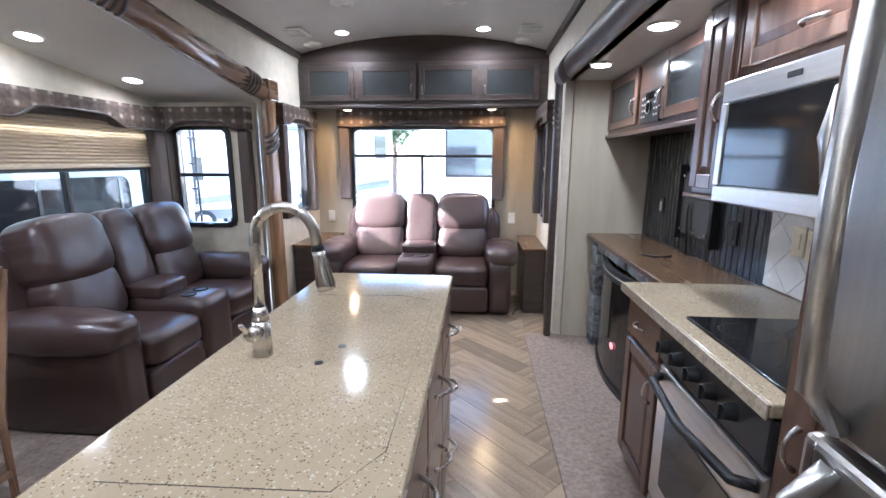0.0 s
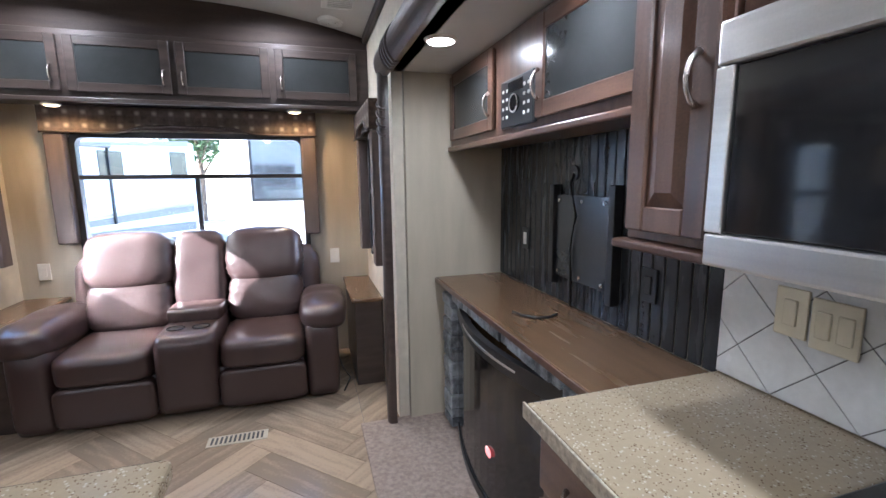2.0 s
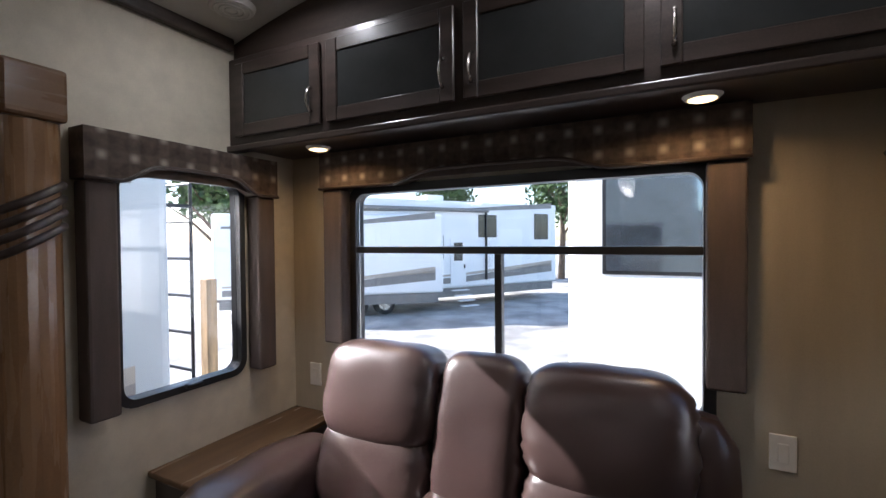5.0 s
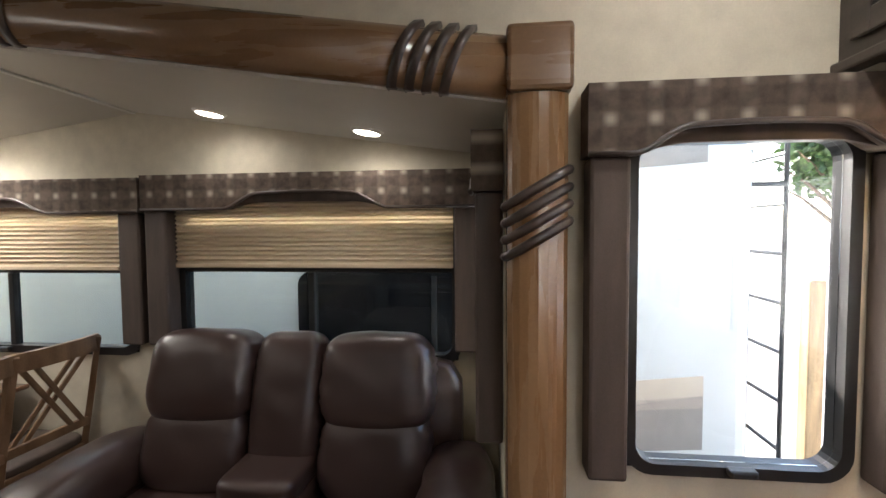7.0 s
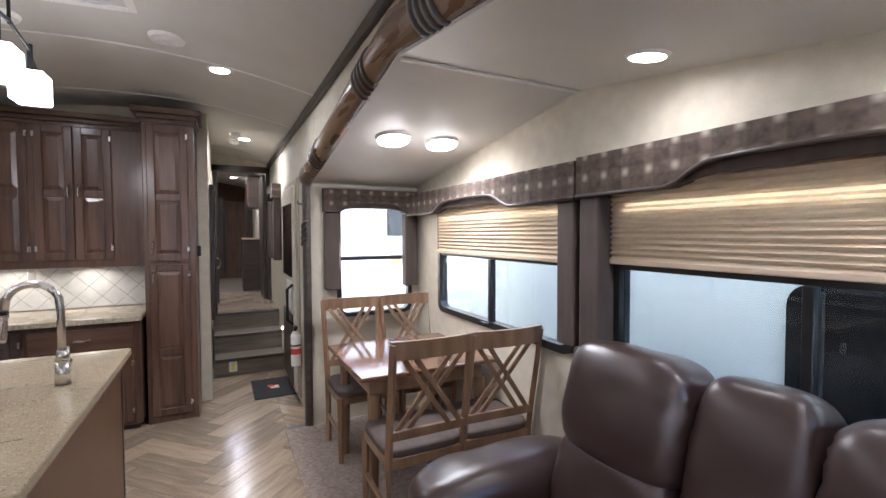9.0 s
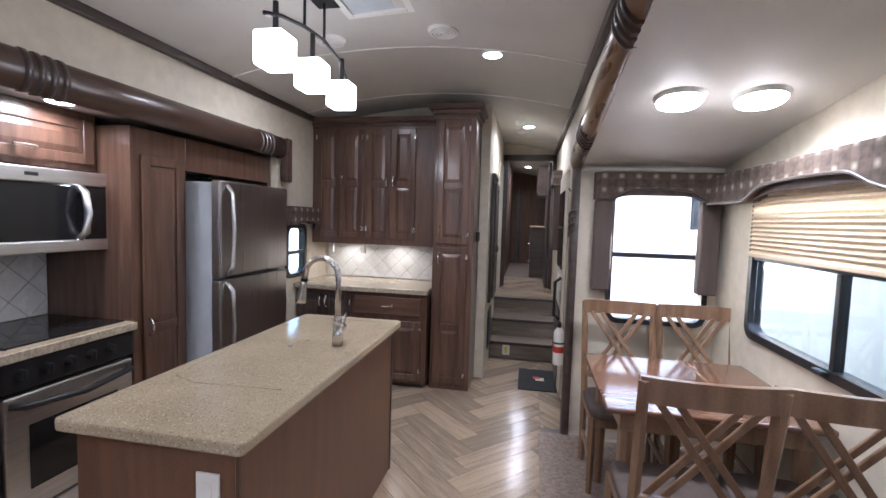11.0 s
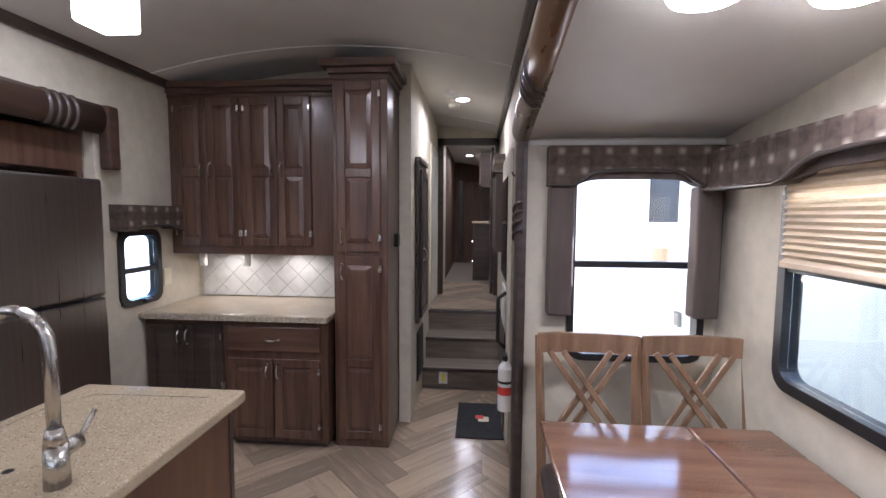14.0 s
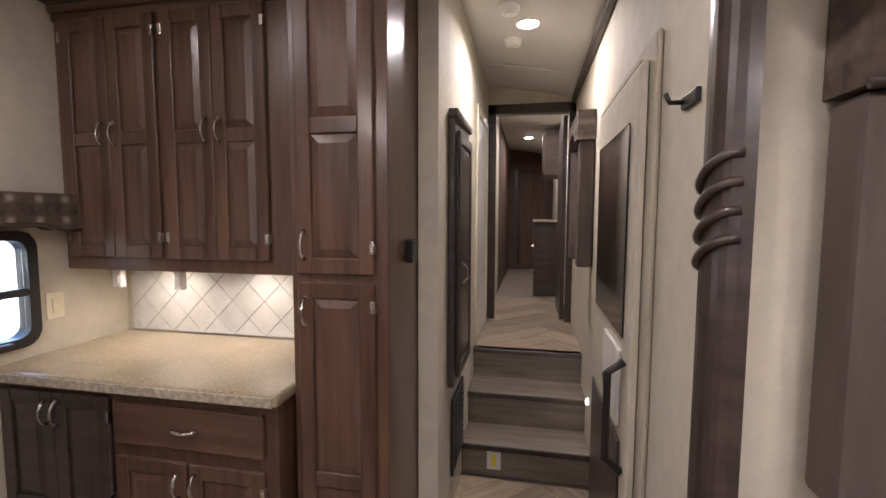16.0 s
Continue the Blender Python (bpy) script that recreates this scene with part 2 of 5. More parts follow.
M_RVW = mat("rv_white", (0.80, 0.80, 0.79), 0.35, var=0.03, scale=(1, 1, 1), fine=20, bump=0.02)
# whitish trailer side with its bluish shade put into the colour
M_RVS = mat("rv_daylight_blue_grey", (0.46, 0.50, 0.52), 0.35, var=0.04, scale=(1, 1, 1), fine=20, bump=0.02)
M_RVG = mat("rv_grey", (0.20, 0.19, 0.18), 0.35, var=0.05, bump=0.02)
M_RVT = mat("rv_tan", (0.42, 0.37, 0.31), 0.35, var=0.05, bump=0.02)
M_GRAVEL = mat("gravel", (0.44, 0.42, 0.39), 0.9, var=0.25, scale=(0.8, 0.8, 0.8), fine=25, bump=0.6, bump_dist=0.03)
M_TYRE = mat("tyre", (0.03, 0.03, 0.03), 0.8, var=0.1)
M_LEAF = mat("leaves", (0.07, 0.12, 0.035), 0.6, var=0.35, scale=(3, 3, 3), fine=20, bump=0.2)
M_BARK = mat("bark", (0.16, 0.11, 0.075), 0.9, var=0.3, scale=(20, 20, 3), bump=0.5)
M_POST = mat("pine_post", (0.45, 0.30, 0.16), 0.7, var=0.2, scale=(20, 20, 2))


# ---- mesh helpers ----
def box(bm, x0, x1, y0, y1, z0, z1, bev=0.0, seg=2):
    m = Matrix.Translation(((x0 + x1) / 2, (y0 + y1) / 2, (z0 + z1) / 2)) @ Matrix.Diagonal((abs(x1 - x0), abs(y1 - y0), abs(z1 - z0), 1))
    r = bmesh.ops.create_cube(bm, size=1, matrix=m)
    if bev:
        es = list({e for v in r["verts"] for e in v.link_edges})
        bmesh.ops.bevel(bm, geom=es, offset=bev, segments=seg, affect="EDGES", profile=0.5)
    return bm


def B(x0, x1, y0, y1, z0, z1, bev=0.0, seg=2):
    return box(bmesh.new(), x0, x1, y0, y1, z0, z1, bev, seg)


def cyl(bm, p, q, r, r2=None, n=16):
    p, q = Vector(p), Vector(q)
    m = Matrix.Translation((p + q) / 2) @ (q - p).to_track_quat("Z", "Y").to_matrix().to_4x4()
    bmesh.ops.create_cone(bm, cap_ends=True, segments=n, radius1=r, radius2=r if r2 is None else r2, depth=(q - p).length, matrix=m)
    return bm


def tube(bm, pts, r, n=10):
    """A round bar bent along points."""
    pts = [Vector(p) for p in pts]
    rings = []
    for i, p in enumerate(pts):
        d = (pts[min(i + 1, len(pts) - 1)] - pts[max(i - 1, 0)]).normalized()
        q = d.to_track_quat("Z", "Y").to_matrix()
        rr = r[i] if isinstance(r, (list, tuple)) else r
        rings.append([bm.verts.new(p + q @ Vector((math.cos(a) * rr, math.sin(a) * rr, 0))) for a in (2 * math.pi * k / n for k in range(n))])
    for a, b in zip(rings, rings[1:]):
        best = min(range(n), key=lambda s: (a[0].co - b[s].co).length)
        for k in range(n):
            bm.faces.new((a[k], a[(k + 1) % n], b[(k + 1 + best) % n], b[(k + best) % n]))
    bm.faces.new(rings[0][::-1])
    bm.faces.new(rings[-1])
    bmesh.ops.recalc_face_normals(bm, faces=bm.faces)
    return bm


def puff(bm, c, s, p=4.0, tilt=0.0, n=7, wobble=0.0, m=None):
    """A stuffed cushion: a rounded block of size s round c, leant back by tilt degrees."""
    old = set(bm.verts)
    bmesh.ops.create_cube(bm, size=2)
    es = [e for e in bm.edges if e.verts[0] not in old]
    bmesh.ops.subdivide_edges(bm, edges=es, cuts=n, use_grid_fill=True)
    vs = [v for v in bm.verts if v not in old]
    t = Matrix.Rotation(radians(-tilt), 3, "X")
    for v in vs:
        q = v.co.copy()
        k = (abs(q.x) ** p + abs(q.y) ** p + abs(q.z) ** p) ** (1 / p)
        q = q / k
        q = Vector((q.x * s[0] / 2, q.y * s[1] / 2, q.z * s[2] / 2))
        if wobble:
            q += q.normalized() * wobble * noise.noise((q + Vector(c)) * 9)
        q = t @ q + Vector(c)
        v.co = m @ q if m else q
    return bm


def prism(bm, outline, y0, y1):
    """Extrudes an outline of (x, z) from y0 to y1."""
    a = [bm.verts.new((x, y0, z)) for x, z in outline]
    b = [bm.verts.new((x, y1, z)) for x, z in outline]
    bm.faces.new(a)
    bm.faces.new(b[::-1])
    for i in range(len(a)):
        j = (i + 1) % len(a)
        bm.faces.new((a[j], a[i], b[i], b[j]))
    bmesh.ops.recalc_face_normals(bm, faces=bm.faces)
    return bm


def mesh_of(name, bm, material, smooth=False):
    me = bpy.data.meshes.new(name)
    bm.to_mesh(me)
    bm.free()
    me.materials.append(material)
    if smooth:
        me.polygons.foreach_set("use_smooth", [True] * len(me.polygons))
    return me


def part(name, bm, material, parent, label="", m=None, smooth=False):
    ob = new(name, mesh_of(name, bm, material, smooth))
    ob.parent = parent
    if m is not None:
        ob.matrix_local = m
    if label:
        ob["label"] = label
    return ob


def thing(name, m, label, category, group=""):
    ob = new(name)
    ob.empty_display_size = 0.1
    ob.matrix_world = m
    return tagged(ob, label, category, group)


def setting(name, bm, material, label="", smooth=False):
    return tagged(new(name, mesh_of(name, bm, material, smooth)), label or name.replace("_", " "), name.split("_")[0], kind="structure")


def solid(name, bm, material, label, category, smooth=False, group=""):
    return tagged(new(name, mesh_of(name, bm, material, smooth)), label, category, group)


def pierced(axis, at, thick, a0, a1, z0, z1, holes):
    """A wall panel across axis ('x' or 'y') at its inner face, with openings (a0, a1, z0, z1)."""
    bm = bmesh.new()
    us = sorted({a0, a1, *(h[0] for h in holes), *(h[1] for h in holes)})
    vs = sorted({z0, z1, *(h[2] for h in holes), *(h[3] for h in holes)})
    grid = {}

    def vert(u, z):
        if (u, z) not in grid:
            grid[u, z] = bm.verts.new((at, u, z) if axis == "x" else (u, at, z))
        return grid[u, z]
    for u, w in zip(us, us[1:]):
        for z, t in zip(vs, vs[1:]):
            if not any(h[0] <= u and w <= h[1] and h[2] <= z and t <= h[3] for h in holes):
                bm.faces.new((vert(u, z), vert(w, z), vert(w, t), vert(u, t)))
    r = bmesh.ops.extrude_face_region(bm, geom=bm.faces[:])
    d = Vector((thick, 0, 0)) if axis == "x" else Vector((0, thick, 0))
    bmesh.ops.translate(bm, vec=d, verts=[g for g in r["geom"] if isinstance(g, bmesh.types.BMVert)])
    bmesh.ops.recalc_face_normals(bm, faces=bm.faces)
    return bm


# ---- the shell ----
XL, XR, YR = -1.55, 0.90, 5.22
TOP = 2.47


def arch(x):
    u = (x - (XL + XR) / 2) / ((XR - XL) / 2)
    return TOP + 0.16 * (1 - min(1, u * u))


LW = (4.33, 4.88, 0.92, 1.82)
RW = (4.40, 4.87, 0.92, 1.78)
SW = (-0.54, -0.20, 0.96, 1.43)
setting("wall_left_rear", pierced("x", XL, -0.06, 4.06, YR + 0.06, -0.05, 2.62, [LW]), M_WALL, "cream textured wallpaper wall beside the rear window")
bm = bmesh.new()
for y0, y1, za, zb in ((0.14, 2.13, 1.98, 2.28), (2.13, 4.06, 2.28, 1.99)):
    vs = [bm.verts.new((x, y, z)) for x in (XL - 0.06, XL) for y, z in ((y0, za), (y1, zb), (y1, 2.62), (y0, 2.62))]
    for f in ((0, 1, 2, 3), (4, 5, 6, 7), (0, 1, 5, 4), (1, 2, 6, 5), (2, 3, 7, 6), (3, 0, 4, 7)):
        bm.faces.new([vs[i] for i in f])
bmesh.ops.recalc_face_normals(bm, faces=bm.faces)
setting("wall_left_over_slide", bm, M_WALL, "cream wallpaper wall above the slide-out beam")
setting("wall_left_front", pierced("x", XL, -0.06, -6.6, 0.14, -0.05, 2.62, []), M_WALL, "cream wallpaper wall beside the entry door")
setting("wall_right_rear", pierced("x", XR, 0.06, 3.93, YR + 0.06, -0.05, 2.62, [RW]), M_WALL, "cream wallpaper wall beside the rear sofa")
setting("wall_right_over_slide", B(XR, XR + 0.06, -0.06, 3.93, 2.04, 2.62), M_WALL, "cream wallpaper wall above the kitchen beam")
setting("wall_right_front", pierced("x", XR, 0.06, -1.0, -0.06, -0.05, 2.62, [SW]), M_WALL, "cream wallpaper wall with a small window")
RWIN = (-1.14, 0.42, 0.86, 1.80)
setting("wall_rear", pierced("y", YR, 0.06, XL, XR, -0.05, 2.7, [RWIN]), M_TAN, "tan textured rear wall round the window")
setting("wall_hutch", B(-0.745, XR, -1.05, -0.99, -0.05, 2.7), M_WALL, "cream wall behind the hutch")
setting("wall_hall", B(-0.83, -0.745, -4.2, -0.82, 0, 2.7), M_WALL, "cream hall partition with a pale end cap")
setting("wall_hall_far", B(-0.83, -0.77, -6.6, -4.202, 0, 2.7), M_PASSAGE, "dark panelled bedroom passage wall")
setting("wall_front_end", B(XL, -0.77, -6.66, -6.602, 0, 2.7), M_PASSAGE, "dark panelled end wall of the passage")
# arched ceiling
bm = bmesh.new()
N = 24
xs = [XL + (XR - XL) * i / N for i in range(N + 1)]
lo = [[bm.verts.new((x, y, arch(x))) for x in xs] for y in (-6.66, YR + 0.06)]
hi = [[bm.verts.new((x, y, arch(x) + 0.05)) for x in xs] for y in (-6.66, YR + 0.06)]
for i in range(N):
    bm.faces.new((lo[0][i], lo[0][i + 1], lo[1][i + 1], lo[1][i]))
    bm.faces.new((hi[0][i], hi[0][i + 1], hi[1][i + 1], hi[1][i]))
bmesh.ops.recalc_face_normals(bm, faces=bm.faces)
setting("ceiling", bm, M_CEIL, "pale grey arched vinyl ceiling", True)
for k, y in enumerate((-2.3, -0.5, 0.55, 2.9)):
    bm = bmesh.new()
    tube(bm, [(x, y, arch(x) - 0.001) for x in xs], 0.006, 6)
    setting("trim_ceiling_seam", bm, M_SEAM, "thin white ceiling seam strip", True)
for x, s in ((XL, 1), (XR, -1)):
    setting("trim_ceiling_edge", B(min(x, x + s * 0.035), max(x, x + s * 0.035), -2.9 if s > 0 else -0.98, 4.84, TOP - 0.045, TOP + 0.02, 0.008), M_TRIM, "dark brown ceiling edge moulding")
# left slide-out
RY, RZ, E0, E1, EZ = 2.13, 2.19, 0.18, 4.0, 1.92
DW, SWN = (0.64, 2.10, 0.93, 1.72), (2.36, 3.80, 0.93, 1.72)
XB = -2.45
setting("wall_slide_left", pierced("x", XB, -0.05, 0.12, 4.06, -0.05, 2.25, [DW, SWN]), M_WALL, "cream wallpaper back wall of the slide-out")
EW = (-2.38, -1.765, 0.86, 1.76)
BW = (-2.33, -1.84, 0.88, 1.72)
setting("wall_slide_left_front", pierced("y", E0, -0.06, XB, XL - 0.001, -0.05, 1.95, [EW]), M_WALL, "cream end wall behind the dinette")
setting("wall_slide_left_rear", pierced("y", E1, 0.06, XB, XL - 0.062, -0.05, 1.95, [BW]), M_WALL, "cream end wall beside the loveseat")
bm = bmesh.new()
for (ya, za), (yb, zb) in (((0.12, EZ - 0.01), (RY, RZ)), ((RY, RZ), (4.06, EZ - 0.01))):
    vs = [bm.verts.new((x, y, z)) for x in (XB, XL + 0.01) for y, z in ((ya, za), (yb, zb), (yb, zb + 0.04), (ya, za + 0.04))]
    for f in ((0, 1, 2, 3), (4, 5, 6, 7), (0, 1, 5, 4), (1, 2, 6, 5), (2, 3, 7, 6), (3, 0, 4, 7)):
        bm.faces.new([vs[i] for i in f])
bmesh.ops.recalc_face_normals(bm, faces=bm.faces)
setting("ceiling_slide_left", bm, M_CEIL, "pale vaulted slide-out ceiling")
setting("trim_ridge", B(XB + 0.01, XL, RY - 0.012, RY + 0.012, RZ - 0.012, RZ - 0.002, 0.003), M_SEAM, "white ridge strip of the slide-out ceiling")
setting("trim_slide_end", B(XB, XL - 0.01, E0, E0 + 0.015, EZ - 0.035, EZ - 0.012, 0.004), M_SEAM, "white trim over the dinette wall")
# right slide-out
XK = 1.555
setting("wall_slide_right", B(XK, XK + 0.05, -0.12, 3.98, -0.05, 2.1), M_TAN, "tan wall behind the kitchen")
setting("wall_slide_right_rear", B(0.965, XK, 3.90, 3.96, -0.05, 2.1), M_TAN, "tan end wall beside the mantel")
setting("wall_slide_right_front", B(0.965, XK, -0.12, -0.06, -0.05, 2.1), M_TAN, "tan end wall behind the refrigerator")
setting("ceiling_slide_right", B(XR - 0.03, XK, -0.058, 3.898, 2.04, 2.08), M_CEIL, "pale flat slide-out ceiling")
# floors
setting("floor", B(XL, XR, -2.4, YR, -0.06, -0.004), M_GROUT, "subfloor under the vinyl planks")
setting("floor_slide_left", B(XB, -1.34, 0.18, 4.0, -0.06, 0.012, 0.004), M_CARPET, "beige speckled carpet in the slide-out")
setting("floor_slide_right", B(0.66, XK, -0.06, 3.93, -0.06, 0.012, 0.004), M_CARPET, "beige speckled carpet before the kitchen")
setting("floor_upper", B(XL, -0.83, -6.6, -2.0, 0.54, 0.598), M_STAIR, "raised hall floor of pale planks")


# ---- beams and pillars of the slide-outs ----
def half_round(bm, pts, w, h):
    """A rounded beam along points; w: bulge along x (signed), h: height."""
    prof = [(0, 0)] + [(w * math.sin(math.pi * (0.06 + 0.88 * k / 8)) ** 0.55, h * (k / 8)) for k in range(9)] + [(0, h)]
    rings = [[bm.verts.new((p[0] + a, p[1], p[2] + b)) for a, b in prof] for p in pts]
    for a, b in zip(rings, rings[1:]):
        for k in range(len(prof)):
            j = (k + 1) % len(prof)
            bm.faces.new((a[k], a[j], b[j], b[k]))
    bm.faces.new(rings[0])
    bm.faces.new(rings[-1][::-1])
    bmesh.ops.recalc_face_normals(bm, faces=bm.faces)
    return bm


def rib(bm, x, y, z, w, h, slope=0.0):
    half_round(bm, [(x, y - 0.013, z - slope * 0.013 - 0.006), (x, y + 0.013, z + slope * 0.013 - 0.006)], w, h + 0.012)
    return bm


def beam_z(y):
    return 1.925 + (2.205 - 1.925) * (1 - abs(y - RY) / (E1 - RY)) if y > RY else 1.895 + (2.205 - 1.895) * (1 - (RY - y) / (RY - E0))


beam = thing("beam", pose(0, 0, 0), "glossy brown half-round wooden beam over the dinette slide-out", "beam")
part("beam_body", half_round(bmesh.new(), [(XL, y, beam_z(y)) for y in (0.14, 1.0, RY, 3.0, 4.0)], 0.075, 0.165), M_BEAM, beam, smooth=True)
for base, lean in ((0.62, 0), (1.72, 0), (2.40, 0), (3.69, 0.45)):
    for k in range(4):
        y = base + 0.048 * k
        bm = rib(bmesh.new(), XL, y, beam_z(y), 0.085, 0.165)
        for v in bm.verts:
            v.co.y += lean * (v.co.z - beam_z(y))
        part("rib", bm, M_DARKW, beam, smooth=True)
part("end_block", B(XL, XL + 0.085, 4.0, 4.17, 1.93, 2.10, 0.012), M_BEAM, beam)


def pillar(y0, y1, top, x, sx, wood, label, rz):
    p = thing("pillar", pose(x, (y0 + y1) / 2, 0), label, "pillar")
    h = (y1 - y0) / 2
    bm = bmesh.new()
    out = [(-h, 0), (h, 0)] + [(h * math.cos(a), 0.02 + min(0.055, 0.7 * h) * math.sin(a) ** 0.7) for a in (math.pi * k / 10 for k in range(11))]
    lo = [bm.verts.new((sx * b, a, 0.0)) for a, b in out]
    hi = [bm.verts.new((sx * b, a, top)) for a, b in out]
    for i in range(len(out)):
        j = (i + 1) % len(out)
        bm.faces.new((lo[i], lo[j], hi[j], hi[i]))
    bm.faces.new(lo)
    bm.faces.new(hi)
    bmesh.ops.remove_doubles(bm, verts=bm.verts, dist=1e-5)
    bmesh.ops.recalc_face_normals(bm, faces=bm.faces)
    part("post", bm, wood, p, smooth=False)
    for k in range(4):
        z = rz + 0.045 * k
        bm = bmesh.new()
        tube(bm, [(sx * (0.02 + (min(0.055, 0.7 * h) + 0.004) * math.sin(a) ** 0.7), h * 1.04 * math.cos(a), z + 0.6 * h * math.cos(a)) for a in (math.pi * i / 10 for i in range(11))], min(0.014, 0.16 * h), 8)
        part("rib", bm, M_DARKW, p, smooth=True)
    return p


pillar(4.0, 4.165, 1.928, XL, 1, M_PILLAR, "honey-brown half-round wooden pillar with ribbed bands", 1.55)
pillar(0.10, 0.20, 1.90, XL, 1, M_DARKW, "dark wooden pillar at the dinette opening", 1.45)
pillar(3.86, 3.95, 2.02, XR - 0.03, -1, M_DARKW, "dark brown wooden pillar at the kitchen slide-out", 1.72)
beam = thing("beam", pose(0, 0, 0), "dark brown half-round wooden beam over the kitchen", "beam")
part("beam_body", half_round(bmesh.new(), [(XR - 0.032, y, 2.0) for y in (-0.06, 1.5, 3.95)], -0.06, 0.165), M_FASCIA, beam, smooth=True)
for base in (0.12, 1.75, 3.55):
    for k in range(4):
        part("rib", rib(bmesh.new(), XR - 0.032, base + 0.05 * k, 2.0, -0.068, 0.165), M_DARKW, beam, smooth=True)
part("end_block", B(XR - 0.10, XR - 0.032, -0.14, -0.06, 1.80, 2.165, 0.012), M_FASCIA, beam)


# ---- windows, valances, shades ----
def window(name, m, w, h, rail=None, mull=None, label="", tint=None, half_mull=None, f=0.028):
    """A black-framed window; local x across, z up, the room on the -y side."""
    ob = tagged(new(name), label, "window", kind="structure")
    ob.matrix_world = m
    bm = bmesh.new()
    loops = []
    for o, y in ((-0.012, -0.018), (f, -0.018), (f, 0.05), (-0.012, 0.05)):
        r = 0.075 - (0.02 if o > 0 else 0)
        ring = []
        for cx, cz, a0 in ((w - o - r, h - o - r, 0), (o + r, h - o - r, 90), (o + r, o + r, 180), (w - o - r, o + r, 270)):
            for k in range(7):
                a = radians(a0 + 15 * k)
                ring.append(bm.verts.new((cx + r * math.cos(a), y, cz + r * math.sin(a))))
        loops.append(ring)
    for a, b in zip(loops, loops[1:] + loops[:1]):
        for k in range(len(a)):
            j = (k + 1) % len(a)
            bm.faces.new((a[k], a[j], b[j], b[k]))
    bmesh.ops.recalc_face_normals(bm, faces=bm.faces)
    part("window_frame", bm, M_BLACK, ob)
    bm = bmesh.new()
    for cx, cz in ((0, 0), (w, 0), (0, h), (w, h)):
        sx, sz = (1 if cx == 0 else -1), (1 if cz == 0 else -1)
        pts = [(cx, cz)] + [(cx + sx * (0.09 - 0.09 * math.sin(radians(t))), cz + sz * (0.09 - 0.09 * math.cos(radians(t)))) for t in range(0, 91, 15)]
        prism(bm, pts, 0.002, 0.045)
    part("corner_fillets", bm, M_BLACK, ob)
    if rail:
        part("rail", B(f, w - f, -0.012, 0.03, rail - 0.016, rail + 0.016, 0.004), M_BLACK, ob)
    if mull:
        part("mullion", B(mull - 0.016, mull + 0.016, -0.012, 0.03, f, (rail - 0.016 if half_mull and rail else h - f), 0.004), M_BLACK, ob)
    cells = [(f, w - f, f, h - f)]
    if rail and mull:
        cells = [(f, mull, f, rail), (mull, w - f, f, rail), (f, w - f, rail, h - f)]
    elif rail:
        cells = [(f, w - f, f, rail), (f, w - f, rail, h - f)]
    elif mull:
        cells = [(f, mull, f, h - f), (mull, w - f, f, h - f)]
    for a, b, c, d in cells:
        g = part("pane", B(a + 0.002, b - 0.002, 0.010, 0.014, c + 0.002, d - 0.002), tint or M_GLASS, ob)
        g.visible_shadow = False
    part("latch", B(w * 0.45, w * 0.45 + 0.07, -0.05, -0.018, 0.004, 0.024, 0.006), M_BLACK, ob)
    return ob


def rz_pose(x, y, z, rz=0):
    return pose(x, y, z, 0, 0, rz)


window("window_1", rz_pose(RWIN[0], YR, RWIN[2], 0), 1.56, 0.94, rail=0.635, mull=0.775, label="wide rear window with black frame and rail", half_mull=True)
window("window_2", rz_pose(XL, LW[0], LW[2], 90), 0.55, 0.90, label="tall narrow black-framed side window", f=0.018)
window("window_3", rz_pose(XR, RW[1], RW[2], -90), 0.47, 0.86, rail=0.45, label="tall narrow black-framed window behind shutters")
window("window_4", rz_pose(XB, DW[0], DW[2], 90), 1.46, 0.79, rail=0.44, mull=0.72, tint=M_DIMGLASS, label="black-framed dinette window under a pleated shade", half_mull=True)
window("window_5", rz_pose(XB, SWN[0], SWN[2], 90), 1.44, 0.79, rail=0.45, mull=0.70, tint=M_DIMGLASS, label="black-framed window behind the loveseat", half_mull=True)
window("window_6", rz_pose(EW[1], E0, EW[2], 180), 0.615, 0.90, rail=0.46, f=0.02, label="bright black-framed window behind the dinette")
window("window_7", rz_pose(BW[0], E1, BW[2], 0), 0.49, 0.84, rail=0.44, label="bright black-framed window beside the loveseat")
window("window_8", rz_pose(XR, SW[1], SW[2], -90), 0.34, 0.47, rail=0.22, tint=M_DIMGLASS, label="small black-framed window beside the refrigerator")


